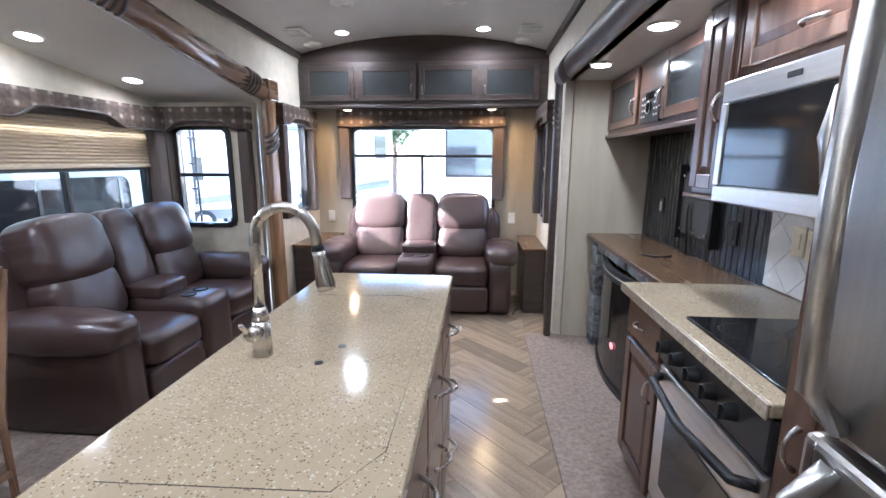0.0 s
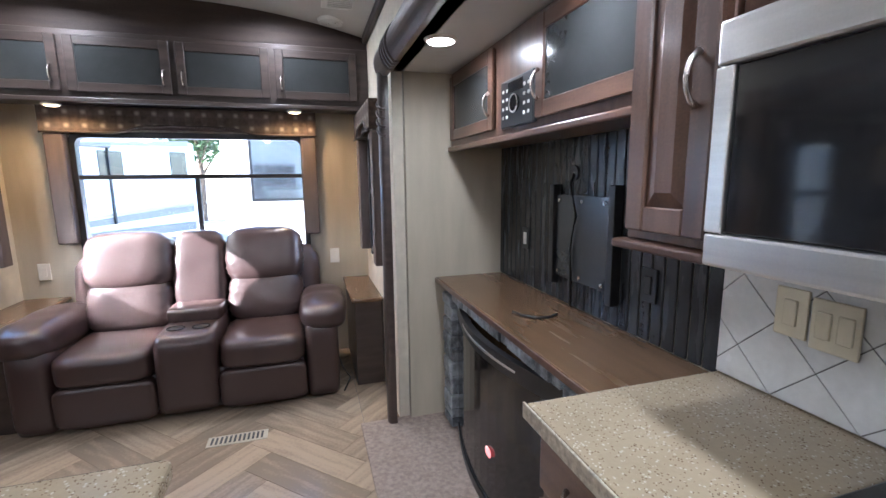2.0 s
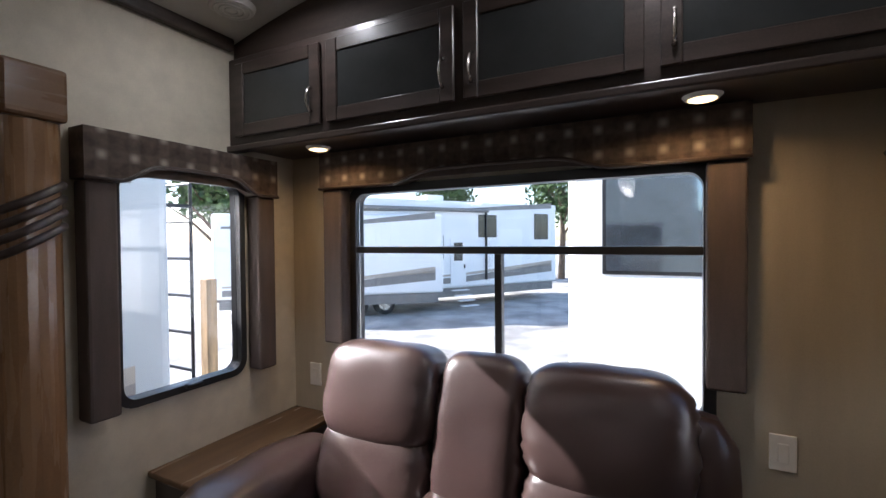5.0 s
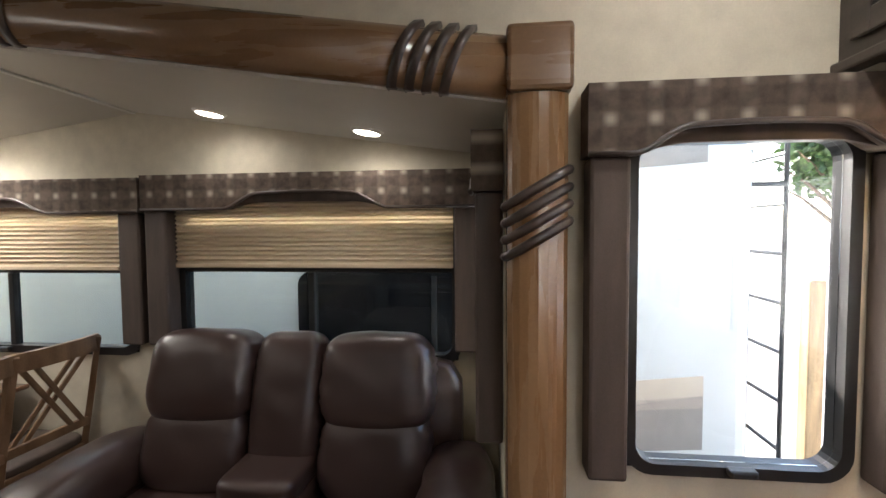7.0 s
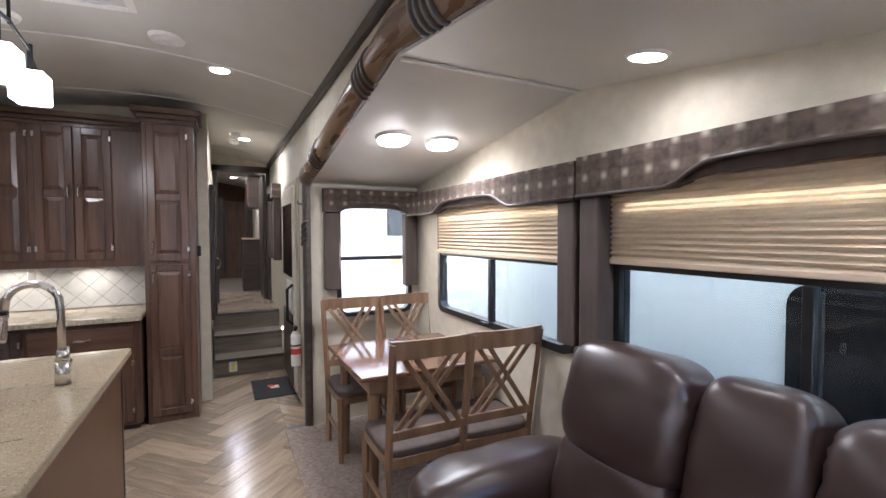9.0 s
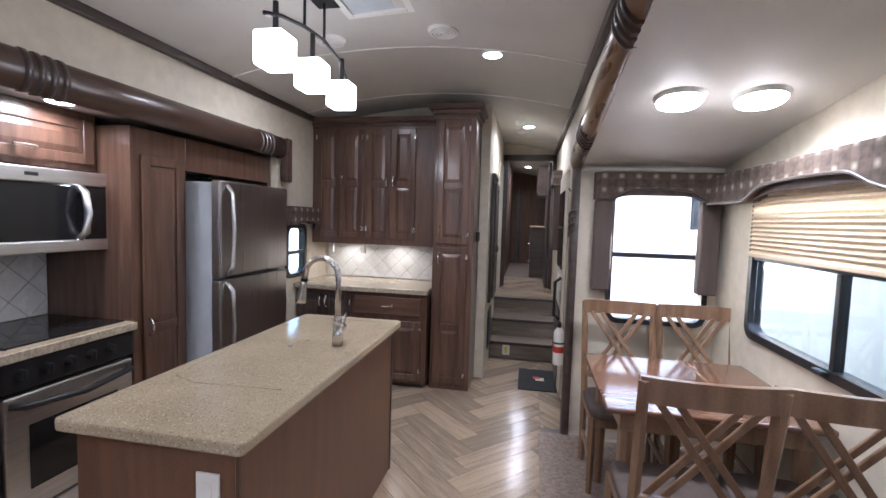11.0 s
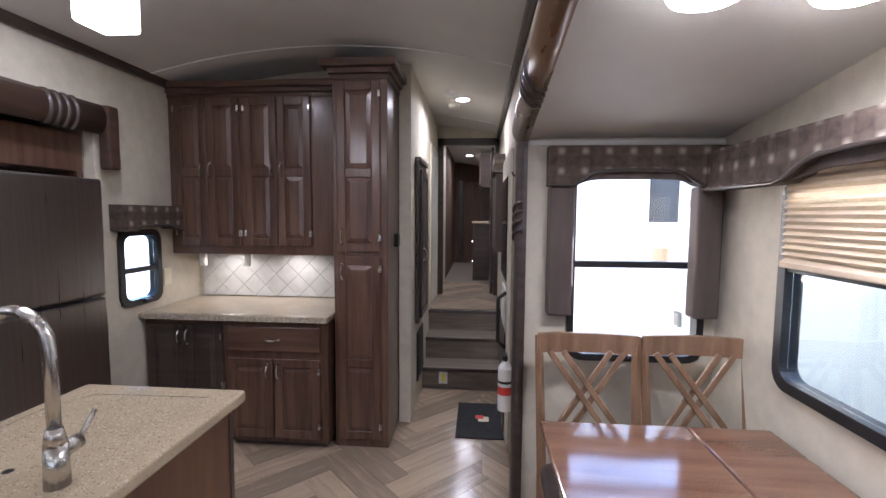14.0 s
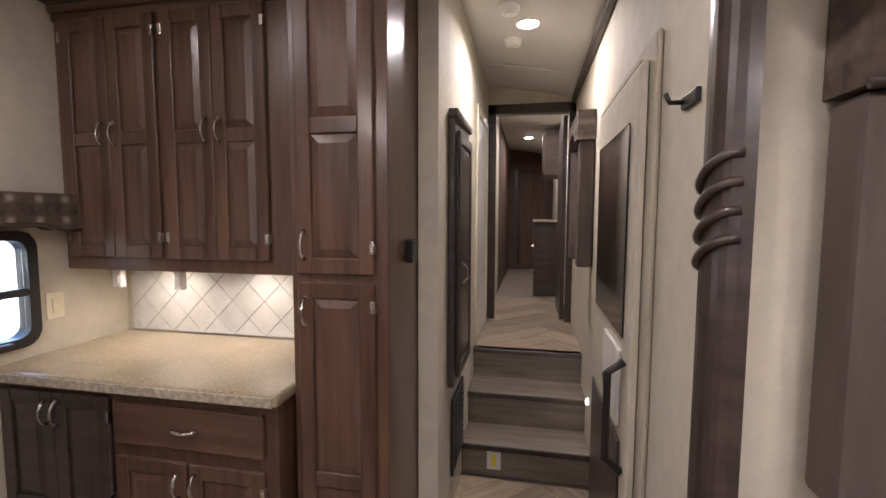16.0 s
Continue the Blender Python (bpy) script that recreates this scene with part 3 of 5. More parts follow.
def valance(m, w, zt, zh, zb, legs=0.115, depth=0.10, leg_l=True, leg_r=True, arch_w=0.5, arch_h=0.07, label=""):
    """A window surround: padded head with an ogee arch, and two legs. Local x across, z up, front at -y."""
    v = thing("window_valance", m, label, "valance")
    c, a = w / 2, w * arch_w / 2
    bot = []
    for i in range(25):
        u = -1 + 2 * i / 24
        t = min(1, max(0, (1 - abs(u)) / 0.42))
        s = t * t * (3 - 2 * t)
        bot.append((c + u * a, zh + arch_h * (s * 0.75 + 0.25 * (1 - u * u) * (t > 0))))
    out = [(0, zt), (0, zh)] + bot + [(w, zh), (w, zt)]
    bm = prism(bmesh.new(), out, -depth, -0.004)
    part("header", bm, M_FAB, v)
    low = [(x, zh + 0.006 + (z - zh) * 0.35) for x, z in bot]
    part("inner_board", prism(bmesh.new(), [(0.02, zt - 0.01), (0.02, zh + 0.004)] + low + [(w - 0.02, zh + 0.004), (w - 0.02, zt - 0.01)], -depth + 0.03, -depth + 0.045), M_LEG, v)
    bm = bmesh.new()
    tube(bm, [(x, -depth - 0.003, z) for x, z in [(0.0, zh)] + bot + [(w, zh)]], 0.008, 6)
    part("piping", bm, M_DARKW, v, "dark brown piping along the scalloped edge", smooth=True)
    for on, x0 in ((leg_l, 0.008), (leg_r, w - legs - 0.008)):
        if on:
            part("leg", B(x0, x0 + legs, -depth + 0.012, -0.004, zb, zh - 0.004, 0.01), M_LEG, v)
    return v


VL = "brown plaid fabric window valance with dark legs"
valance(rz_pose(-1.27, YR, 0, 0), 1.79, 1.975, 1.80, 1.03, arch_w=0.52, arch_h=0.05, leg_l=True, label=VL + " at the rear window")
valance(rz_pose(XL, 4.20, 0, 90), 0.82, 1.935, 1.76, 0.92, legs=0.10, arch_w=0.72, label=VL + " on the side wall")
valance(rz_pose(XR, 5.0, 0, -90), 0.86, 1.935, 1.76, 0.92, legs=0.10, arch_w=0.72, label=VL + " beside the mini table")
valance(rz_pose(XB, 0.24, 0, 90), 1.98, 1.84, 1.67, 1.0, depth=0.12, arch_w=0.5, leg_l=False, arch_h=0.08, label=VL + " over the dinette window")
valance(rz_pose(XB, 2.235, 0, 90), 1.68, 1.85, 1.68, 1.0, depth=0.12, arch_w=0.48, arch_h=0.08, label=VL + " over the loveseat window")
valance(rz_pose(-1.64, E0, 0, 180), 0.79, 1.87, 1.69, 1.08, arch_w=0.74, label=VL + " behind the dinette chairs")
valance(rz_pose(-2.43, E1, 0, 0), 0.80, 1.87, 1.69, 0.92, legs=0.09, arch_w=0.74, label=VL + " beside the loveseat")
valance(rz_pose(XR, -0.14, 0, -90), 0.54, 1.60, 1.44, 1.42, legs=0.02, arch_w=0.7, arch_h=0.03, leg_l=False, leg_r=False, label="short dark plaid valance over the small window")
valance(rz_pose(XL, -2.2, 0, 90), 0.6, 2.09, 1.93, 1.22, legs=0.10, arch_w=0.7, label=VL + " in the hall")


def shade(m, w, z0, z1):
    s = thing("pleated_shade", m, "beige pleated window shade drawn halfway down", "shade", "pleated shades")
    bm = bmesh.new()
    n = 34
    rows = []
    for i in range(n + 1):
        z = z0 + (z1 - z0) * i / n
        y = -0.030 if i % 2 else -0.045
        rows.append((bm.verts.new((0, y, z)), bm.verts.new((w, y, z))))
    for a, b in zip(rows, rows[1:]):
        bm.faces.new((a[0], a[1], b[1], b[0]))
    part("pleats", bm, M_SHADE, s)
    part("bottom_rail", B(0, w, -0.05, -0.025, z0 - 0.022, z0 - 0.001, 0.004), M_SHADE, s)
    return s


shade(rz_pose(XB, 0.68, 0, 90), 1.36, 1.395, 1.80)
shade(rz_pose(XB, 2.36, 0, 90), 1.42, 1.41, 1.80)


# ---- cabinets ----
def handle(parent, x, z, vertical=True, length=0.10, y=-0.024):
    bm = bmesh.new()
    pts = []
    for i in range(9):
        t = i / 8
        d = -0.028 * math.sin(math.pi * t) ** 0.6
        pts.append((x, y + d, z + (t - 0.5) * length) if vertical else (x + (t - 0.5) * length, y + d, z))
    tube(bm, pts, [0.008, 0.0055, 0.005, 0.005, 0.0055, 0.005, 0.005, 0.0055, 0.008], 8)
    return part("handle", bm, M_NICKEL, parent, "brushed nickel bow handle", smooth=True)


def door(parent, x0, z0, w, h, panels=1, hx=None, hz=None, hor=False, glazed=False, split=0.5, drawer=False, hinge=None, wood=None):
    """A cabinet door on the face y = 0 of its cabinet: frame and raised panels."""
    bm = bmesh.new()
    t, s = 0.020, 0.055
    wood = wood or M_WOODV
    rails = []
    if drawer:
        box(bm, 0, w, -t, -0.001, 0, h, 0.006)
    else:
        box(bm, 0.004, w - 0.004, -0.0055, -0.001, 0.004, h - 0.004)
        cuts = [0, h] if panels == 1 else [0, h * split, h]
        for k, z in enumerate(cuts):
            a, b = (z, z + s) if k == 0 else ((z - s, z) if k == len(cuts) - 1 else (z - s / 2, z + s / 2))
            rails.append((a, b))
    d = part("cabinet_drawer" if drawer else "cabinet_door", bm, wood, parent, m=Matrix.Translation((x0, 0, z0)))
    for a, b in rails:
        part("rail", B(s, w - s, -t + 0.001, -0.006, a, b, 0.003, 1), wood, d)
    if not drawer:
        for a in (0, w - s):
            part("stile", B(a, a + s, -t, -0.006, 0, h, 0.004, 1), wood, d)
        for k in range(panels):
            a = (s if k == 0 else cuts[k] + s / 2)
            b = (h - s if k == panels - 1 else cuts[k + 1] - s / 2)
            pb = bmesh.new()
            if glazed:
                box(pb, s - 0.004, w - s + 0.004, -0.012, -0.006, a - 0.004, b + 0.004)
                part("pane", pb, M_SMOKE, d, "smoked dark glass pane")
            else:
                i, r = 0.032, 0.009
                lo = [(s, a), (w - s, a), (w - s, b), (s, b)]
                hi = [(s + i, a + i), (w - s - i, a + i), (w - s - i, b - i), (s + i, b - i)]
                v1 = [pb.verts.new((x, -r, z)) for x, z in lo]
                v2 = [pb.verts.new((x, -t + 0.002, z)) for x, z in hi]
                pb.faces.new(v2)
                for q in range(4):
                    pb.faces.new((v1[q], v1[(q + 1) % 4], v2[(q + 1) % 4], v2[q]))
                bmesh.ops.recalc_face_normals(pb, faces=pb.faces)
                if sum(f.normal.y for f in pb.faces) > 0:
                    bmesh.ops.reverse_faces(pb, faces=pb.faces)
                part("raised_panel", pb, wood, d)
    if hx is not None:
        handle(d, hx, hz if hz is not None else h / 2, not hor)
    if hinge is not None:
        for z in (0.07, h - 0.10):
            part("hinge", B(hinge - 0.009, hinge + 0.009, -t - 0.006, -0.001, z, z + 0.045, 0.003), M_NICKEL, d)
    return d


def cabinet(name, m, w, d, h, label, z0=0.0, wood=None, bev=0.003):
    c = thing(name, m, label, "cabinet")
    part("body", B(0, w, 0, d, z0, z0 + h, bev, 1), wood or M_WOODV, c)
    return c


def crown(c, w, d, z, out=0.05, h=0.11, left=True, right=True):
    bm = bmesh.new()
    for k, (o, a, b) in enumerate(((0.012, 0, 0.3), (0.028, 0.3, 0.6), (out, 0.6, 1.0))):
        box(bm, -o if left else 0, w + o if right else w, -o, d, z + a * h, z + b * h - 0.001, 0.006, 2)
    part("crown_moulding", bm, M_WOODH, c)


# rear overhead cabinets, faces to -y
c = cabinet("overhead_cabinet", rz_pose(XL + 0.002, 4.83, 0), 2.446, 0.388, 0.40, "dark brown overhead cabinets with smoked panes across the rear wall", z0=1.985, wood=M_DARKW)
for x0, x1, hx in ((0.06, 0.565, 0.465), (0.60, 1.17, 0.53), (1.205, 1.77, 0.035), (1.81, 2.36, 0.035)):
    door(c, x0, 2.02, x1 - x0, 0.33, glazed=True, hx=hx, hz=0.10, wood=M_DARKW)
part("top_band", prism(bmesh.new(), [(0, 2.386), (2.446, 2.386)] + [(2.446 - 2.446 * i / 20, arch(XR - 2.446 * i / 20) - 0.002) for i in range(21)], 0.03, 0.06), M_DARKM, c)
part("bottom_rail", B(0, 2.446, -0.02, 0.03, 1.955, 1.984, 0.006), M_DARKW, c)

# hutch
c = cabinet("hutch_upper_cabinet", rz_pose(0.898, -0.69, 0, 180), 1.27, 0.298, 1.19, "reddish-brown wooden wall cabinet with four raised-panel doors", z0=1.26)
for x0, w, hx, hg in ((0.045, 0.240, 0.21, 0.006), (0.289, 0.240, 0.03, 0.234), (0.562, 0.240, 0.21, 0.006), (0.806, 0.240, 0.03, 0.234)):
    door(c, x0, 1.32, w, 1.04, panels=2, hx=hx, hz=0.54, hinge=hg)
crown(c, 1.25, 0.29, 2.36, left=False, right=False)
c = cabinet("hutch_base_cabinet", rz_pose(0.33, -0.37, 0, 180), 0.69, 0.61, 0.80, "reddish-brown base cabinet with a drawer and two doors", z0=0.05)
part("toe_kick", B(0.03, 0.66, 0.05, 0.6, 0.0, 0.049), M_DARKW, c)
door(c, 0.02, 0.66, 0.62, 0.16, drawer=True, hx=0.31, hz=0.08, hor=True, wood=M_WOODH)
door(c, 0.02, 0.08, 0.305, 0.53, hx=0.275, hz=0.45)
door(c, 0.335, 0.08, 0.305, 0.53, hx=0.03, hz=0.45, hinge=0.30)
c = cabinet("hutch_side_cabinet", rz_pose(0.898, -0.39, 0, 180), 0.564, 0.59, 0.54, "dark brown short cabinet with two doors over a grey box", z0=0.30)
door(c, 0.02, 0.32, 0.26, 0.50, hx=0.235, hz=0.42, wood=M_DARKW)
door(c, 0.285, 0.32, 0.26, 0.50, hx=0.025, hz=0.42, hinge=0.255, wood=M_DARKW)
part("wheel_box", B(0.0, 0.56, 0.02, 0.57, 0.0, 0.299, 0.004), M_STAIR, c, "grey-brown plank-covered box")
hutch_top = solid("hutch_countertop", B(-0.375, 0.898, -0.985, -0.335, 0.855, 0.90, 0.014, 3), M_STONE, "speckled beige stone countertop on the hutch", "countertop")
part("edge", B(-0.36, 0.895, -0.3345, -0.329, 0.859, 0.894, 0.002), M_STONE2, hutch_top)
c = cabinet("pantry_cabinet", rz_pose(-0.385, -0.44, 0, 180), 0.355, 0.54, 2.40, "tall reddish-brown pantry cabinet with raised panels", z0=0.0)
door(c, 0.03, 1.31, 0.28, 1.07, panels=2, hx=0.03, hz=0.10, hinge=0.275, split=0.47)
door(c, 0.03, 0.06, 0.28, 1.22, panels=2, hx=0.03, hz=1.12, hinge=0.275, split=0.42)
crown(c, 0.355, 0.5, 2.395, out=0.06, h=0.12, left=True)
part("thermostat", B(0.356, 0.385, 0.20, 0.28, 1.33, 1.42, 0.006), M_BLACK, c, "small black wall control")

# kitchen side, faces to -x: local x runs to -y
c = cabinet("tall_cabinet", rz_pose(0.955, 1.30, 0, -90), 0.40, 0.59, 1.99, "tall reddish-brown pantry cabinet beside the refrigerator")
door(c, 0.06, 0.10, 0.30, 1.74, panels=2, hx=0.03, hz=0.75, split=0.42)
c = cabinet("refrigerator_surround", rz_pose(0.955, 0.898, 0, -90), 0.94, 0.20, 0.21, "reddish-brown panel above the refrigerator", z0=1.785)
part("side_panel", B(0.90, 0.94, 0, 0.59, 0, 1.784), M_WOODV, c)
part("recess", B(0.0, 0.90, 0.3, 0.32, 1.70, 1.784), M_BLACK, c)
c = cabinet("kitchen_base_cabinet", rz_pose(0.975, 2.345, 0, -90), 0.385, 0.575, 0.80, "brown base cabinet with a drawer and a door", z0=0.05)
door(c, 0.012, 0.68, 0.36, 0.155, drawer=True, hx=0.18, hz=0.08, hor=True, wood=M_WOODH)
door(c, 0.012, 0.09, 0.36, 0.56, hx=0.325, hz=0.45)
part("toe_kick", B(0.0, 0.385, 0.06, 0.57, 0.013, 0.049), M_DARKW, c)
c = cabinet("microwave_cabinet", rz_pose(1.17, 2.055, 0, -90), 0.75, 0.38, 0.31, "reddish-brown cabinet above the microwave", z0=1.728)
door(c, 0.03, 1.76, 0.69, 0.24, hx=0.345, hz=0.06, hor=True)
c = cabinet("corner_wall_cabinet", rz_pose(1.16, 2.305, 0, -90), 0.245, 0.392, 0.72, "narrow reddish-brown wall cabinet beside the microwave", z0=1.318)
door(c, 0.012, 1.34, 0.22, 0.67, hx=0.185, hz=0.30)
part("bottom_lip", B(-0.02, 0.245, -0.03, 0.39, 1.295, 1.316, 0.006), M_WOODH, c)
c = cabinet("media_cabinet", rz_pose(1.235, 3.895, 0, -90), 1.585, 0.318, 0.40, "brown overhead cabinets with smoked panes above the mantel", z0=1.635)
door(c, 0.03, 1.67, 0.60, 0.34, glazed=True, hx=0.57, hz=0.11, wood=M_WOODH)
door(c, 1.01, 1.67, 0.56, 0.34, glazed=True, hx=0.03, hz=0.11, wood=M_WOODH)
part("bottom_rail", B(0, 1.585, -0.025, 0.02, 1.61, 1.636, 0.006), M_WOODH, c)

# car radio in the media cabinet
r = thing("radio", rz_pose(1.235, 3.17, 1.66, -90), "black wall-mounted stereo with a round dial and white keys", "radio")
part("body", B(0, 0.28, -0.022, -0.002, 0, 0.185, 0.006), M_BLACK, r)
part("display", B(0.075, 0.20, -0.0245, -0.0225, 0.13, 0.17), M_BLACKGL, r)
bm = cyl(bmesh.new(), (0.14, -0.022, 0.085), (0.14, -0.034, 0.085), 0.032, n=28)
dial = part("dial", bm, M_BLACKGL, r)
bm = bmesh.new()
tube(bm, [(0.14 + 0.033 * math.cos(a), -0.033, 0.085 + 0.033 * math.sin(a)) for a in (2 * math.pi * k / 24 for k in range(25))], 0.003, 6)
part("dial_ring", bm, M_NICKEL, dial, smooth=True)
for i in range(4):
    for j in range(2):
        for x in (0.022 + 0.034 * j, 0.205 + 0.034 * j):
            part("key", B(x, x + 0.016, -0.025, -0.0225, 0.035 + 0.034 * i, 0.047 + 0.034 * i, 0.002, 1), M_WHITE, r)

# refrigerator
f = thing("refrigerator", rz_pose(0.70, 0.905, 0, -90), "stainless steel top-freezer refrigerator with grey sides", "refrigerator")
part("body", B(0.02, 0.775, 0.075, 0.72, 0.02, 1.72, 0.01), M_GREYSIDE, f, "grey steel casing")
lowd = part("door", B(0.0, 0.79, 0, 0.07, 0.06, 1.09, 0.014, 3), M_STEELV, f)
upd = part("freezer_door", B(0.0, 0.79, 0, 0.07, 1.105, 1.73, 0.014, 3), M_STEELV, f)
for d, za, zb in ((lowd, 0.50, 1.07), (upd, 1.125, 1.70)):
    bm = bmesh.new()
    tube(bm, [(0.06, -0.002, za), (0.06, -0.045, za + 0.05), (0.06, -0.055, (za + zb) / 2), (0.06, -0.045, zb - 0.05), (0.06, -0.002, zb)], 0.014, 10)
    part("handle", bm, M_STEEL, d, smooth=True)
part("grille", B(0.03, 0.76, 0.02, 0.075, 0.0, 0.055), M_BLACK, f)

# microwave
w = thing("microwave", rz_pose(1.115, 2.05, 1.30, -90), "stainless over-the-range microwave with a dark glass door", "microwave")
part("body", B(0, 0.745, 0.045, 0.43, 0, 0.42, 0.005), M_BLACK, w)
part("top_band", B(0, 0.755, 0, 0.044, 0.345, 0.42, 0.006), M_STEEL, w, "brushed steel band")
part("bottom_band", B(0, 0.755, 0, 0.044, 0, 0.06, 0.006), M_STEEL, w, "brushed steel band")
part("left_band", B(0, 0.035, 0, 0.044, 0.061, 0.344, 0.003), M_STEEL, w)
part("door_glass", B(0.036, 0.62, 0.006, 0.044, 0.061, 0.344, 0.004), M_BLACKGL, w)
part("control_panel", B(0.622, 0.755, 0.004, 0.044, 0.061, 0.344, 0.004), M_BLACKGL, w)
bm = bmesh.new()
tube(bm, [(0.60, 0.005, 0.07), (0.60, -0.035, 0.10), (0.60, -0.055, 0.20), (0.60, -0.035, 0.31), (0.60, 0.005, 0.335)], 0.019, 12)
part("handle", bm, M_STEEL, w, "bowed steel handle", smooth=True)
part("badge", B(0.34, 0.40, -0.003, -0.0005, 0.375, 0.392, 0.002), M_BLACK, w)

# counters
ctr = thing("kitchen_countertop", pose(0, 0, 0), "beige stone countertop round the cooktop", "countertop")
for b in ((0.93, 1.55, 1.895, 2.36), (0.93, 1.0, 1.302, 1.893), (1.51, 1.55, 1.302, 1.893)):
    part("slab", B(b[0], b[1], b[2], b[3], 0.862, 0.90, 0.006), M_STONE, ctr)
part("edge", B(0.922, 0.9285, 1.302, 2.368, 0.858, 0.90, 0.003), M_STONE2, ctr)
ck = thing("cooktop", pose(0, 0, 0), "black glass cooktop set in the countertop", "cooktop")
part("glass_top", B(1.002, 1.508, 1.306, 1.89, 0.88, 0.905, 0.004), M_BLACKGL, ck)
for x, y in ((1.13, 1.45), (1.13, 1.74), (1.37, 1.45), (1.37, 1.74)):
    bm = bmesh.new()
    tube(bm, [(x + 0.085 * math.cos(a), y + 0.085 * math.sin(a), 0.9045) for a in (2 * math.pi * k / 32 for k in range(33))], 0.001, 4)
    part("burner_ring", bm, M_BLACK, ck)
ov = thing("oven", rz_pose(0.965, 1.945, 0, -90), "stainless oven with black control panel and knobs", "oven")
part("body", B(0, 0.64, 0.03, 0.55, 0.07, 0.86), M_BLACK, ov)
part("control_panel", B(0, 0.64, -0.02, 0.029, 0.715, 0.858, 0.012), M_BLACK, ov)
for k in range(5):
    x = 0.07 + 0.105 * k
    bm = cyl(bmesh.new(), (x, -0.021, 0.79), (x, -0.055, 0.79), 0.026, 0.021, 20)
    kn = part("knob", bm, M_BLACK, ov)
    part("pointer", B(x - 0.005, x + 0.005, -0.064, -0.055, 0.768, 0.812, 0.002), M_BLACK, kn)
od = part("oven_door", B(0.005, 0.635, -0.015, 0.029, 0.15, 0.70, 0.012), M_STEEL, ov)
part("oven_window", B(0.10, 0.54, -0.019, -0.0155, 0.25, 0.55, 0.002), M_BLACKGL, od)
bm = bmesh.new()
tube(bm, [(0.03, -0.015, 0.66), (0.06, -0.06, 0.655), (0.32, -0.075, 0.635), (0.58, -0.06, 0.655), (0.61, -0.015, 0.66)], 0.016, 10)
part("handle", bm, M_BLACK, od, smooth=True)
part("drawer", B(0.005, 0.635, -0.012, 0.029, 0.02, 0.14, 0.006), M_STEEL, ov)

# mantel, fireplace, beadboard, television plate
mantel = solid("mantel_top", B(1.13, 1.55, 2.362, 3.895, 0.855, 0.885, 0.006), M_MANT, "brown laminate mantel shelf over the fireplace", "shelf")
part("edge_band", B(1.124, 1.1295, 2.364, 3.893, 0.857, 0.883, 0.002), M_WOODH, mantel)
fp = thing("fireplace", rz_pose(1.17, 3.80, 0, -90), "electric fireplace with bowed dark glass and grey stone border", "fireplace")
part("body", B(-0.07, 1.42, 0.06, 0.37, 0.013, 0.853), M_MANT, fp)
rnd = random.Random(4)
for side in (0, 1):
    z = 0.02
    while z < 0.80:
        hgt = rnd.uniform(0.05, 0.09)
        x = -0.05 + side * 1.27
        part("stone", B(x + rnd.uniform(0, 0.01), x + 0.15, -0.004 - rnd.uniform(0, 0.012), 0.058, z, min(0.85, z + hgt - 0.006), 0.006, 1), M_SLATE, fp)
        z += hgt
x = 0.10
while x < 1.20:
    wd = rnd.uniform(0.07, 0.13)
    part("stone", B(x, min(1.215, x + wd - 0.006), -0.004 - rnd.uniform(0, 0.012), 0.058, 0.785, 0.85, 0.006, 1), M_SLATE, fp)
    x += wd


def bowed(bm, x0, x1, z0, z1, y, bow, th=0.01, n=14):
    a = [[bm.verts.new((x0 + (x1 - x0) * i / n, y - bow * math.sin(math.pi * i / n) + dy, z)) for i in range(n + 1)] for dy in (0, th) for z in (z0, z1)]
    for i in range(n):
        bm.faces.new((a[0][i], a[0][i + 1], a[1][i + 1], a[1][i]))
        bm.faces.new((a[2][i + 1], a[2][i], a[3][i], a[3][i + 1]))
        bm.faces.new((a[1][i], a[1][i + 1], a[3][i + 1], a[3][i]))
        bm.faces.new((a[0][i + 1], a[0][i], a[2][i], a[2][i + 1]))
    bmesh.ops.recalc_face_normals(bm, faces=bm.faces)
    return bm


part("glass_front", bowed(bmesh.new(), 0.11, 1.21, 0.06, 0.70, 0.03, 0.085), M_BLACKGL, fp, smooth=False)
part("top_vent", bowed(bmesh.new(), 0.11, 1.21, 0.705, 0.775, 0.025, 0.09, 0.03), M_BLACK, fp)
part("bottom_band", bowed(bmesh.new(), 0.11, 1.21, 0.015, 0.055, 0.025, 0.09, 0.03), M_BLACK, fp)
part("vent_strip", bowed(bmesh.new(), 0.16, 1.16, 0.735, 0.745, 0.018, 0.088, 0.01), M_STEEL, fp)
# glowing red lumps on the glass stand in for the ember reflection
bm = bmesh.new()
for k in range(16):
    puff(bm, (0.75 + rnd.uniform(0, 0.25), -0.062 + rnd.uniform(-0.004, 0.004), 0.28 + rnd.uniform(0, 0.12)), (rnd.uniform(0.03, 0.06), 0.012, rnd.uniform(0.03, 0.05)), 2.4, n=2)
part("ember_reflection", bm, M_EMBER_GLOW, fp, "glowing red ember reflection")
bead = tagged(new("beadboard_panel"), "black beadboard wall panel above the mantel", "panel", kind="structure")
y, k = 2.36, 0
while y < 3.89:
    part("board", B(1.545, 1.554, y + 0.003, min(3.894, y + 0.052), 0.886, 1.633, 0.003, 1), M_BEAD, bead)
    y += 0.055
tv = thing("television_mount", pose(0, 0, 0), "black steel television wall plate with two brackets", "mount")
part("plate", B(1.522, 1.532, 2.83, 3.22, 1.01, 1.385, 0.003), M_PLATE, tv)
for y in (3.24, 2.815):
    part("bracket", B(1.505, 1.543, y - 0.018, y + 0.018, 0.97, 1.43, 0.004), M_BLACK, tv)
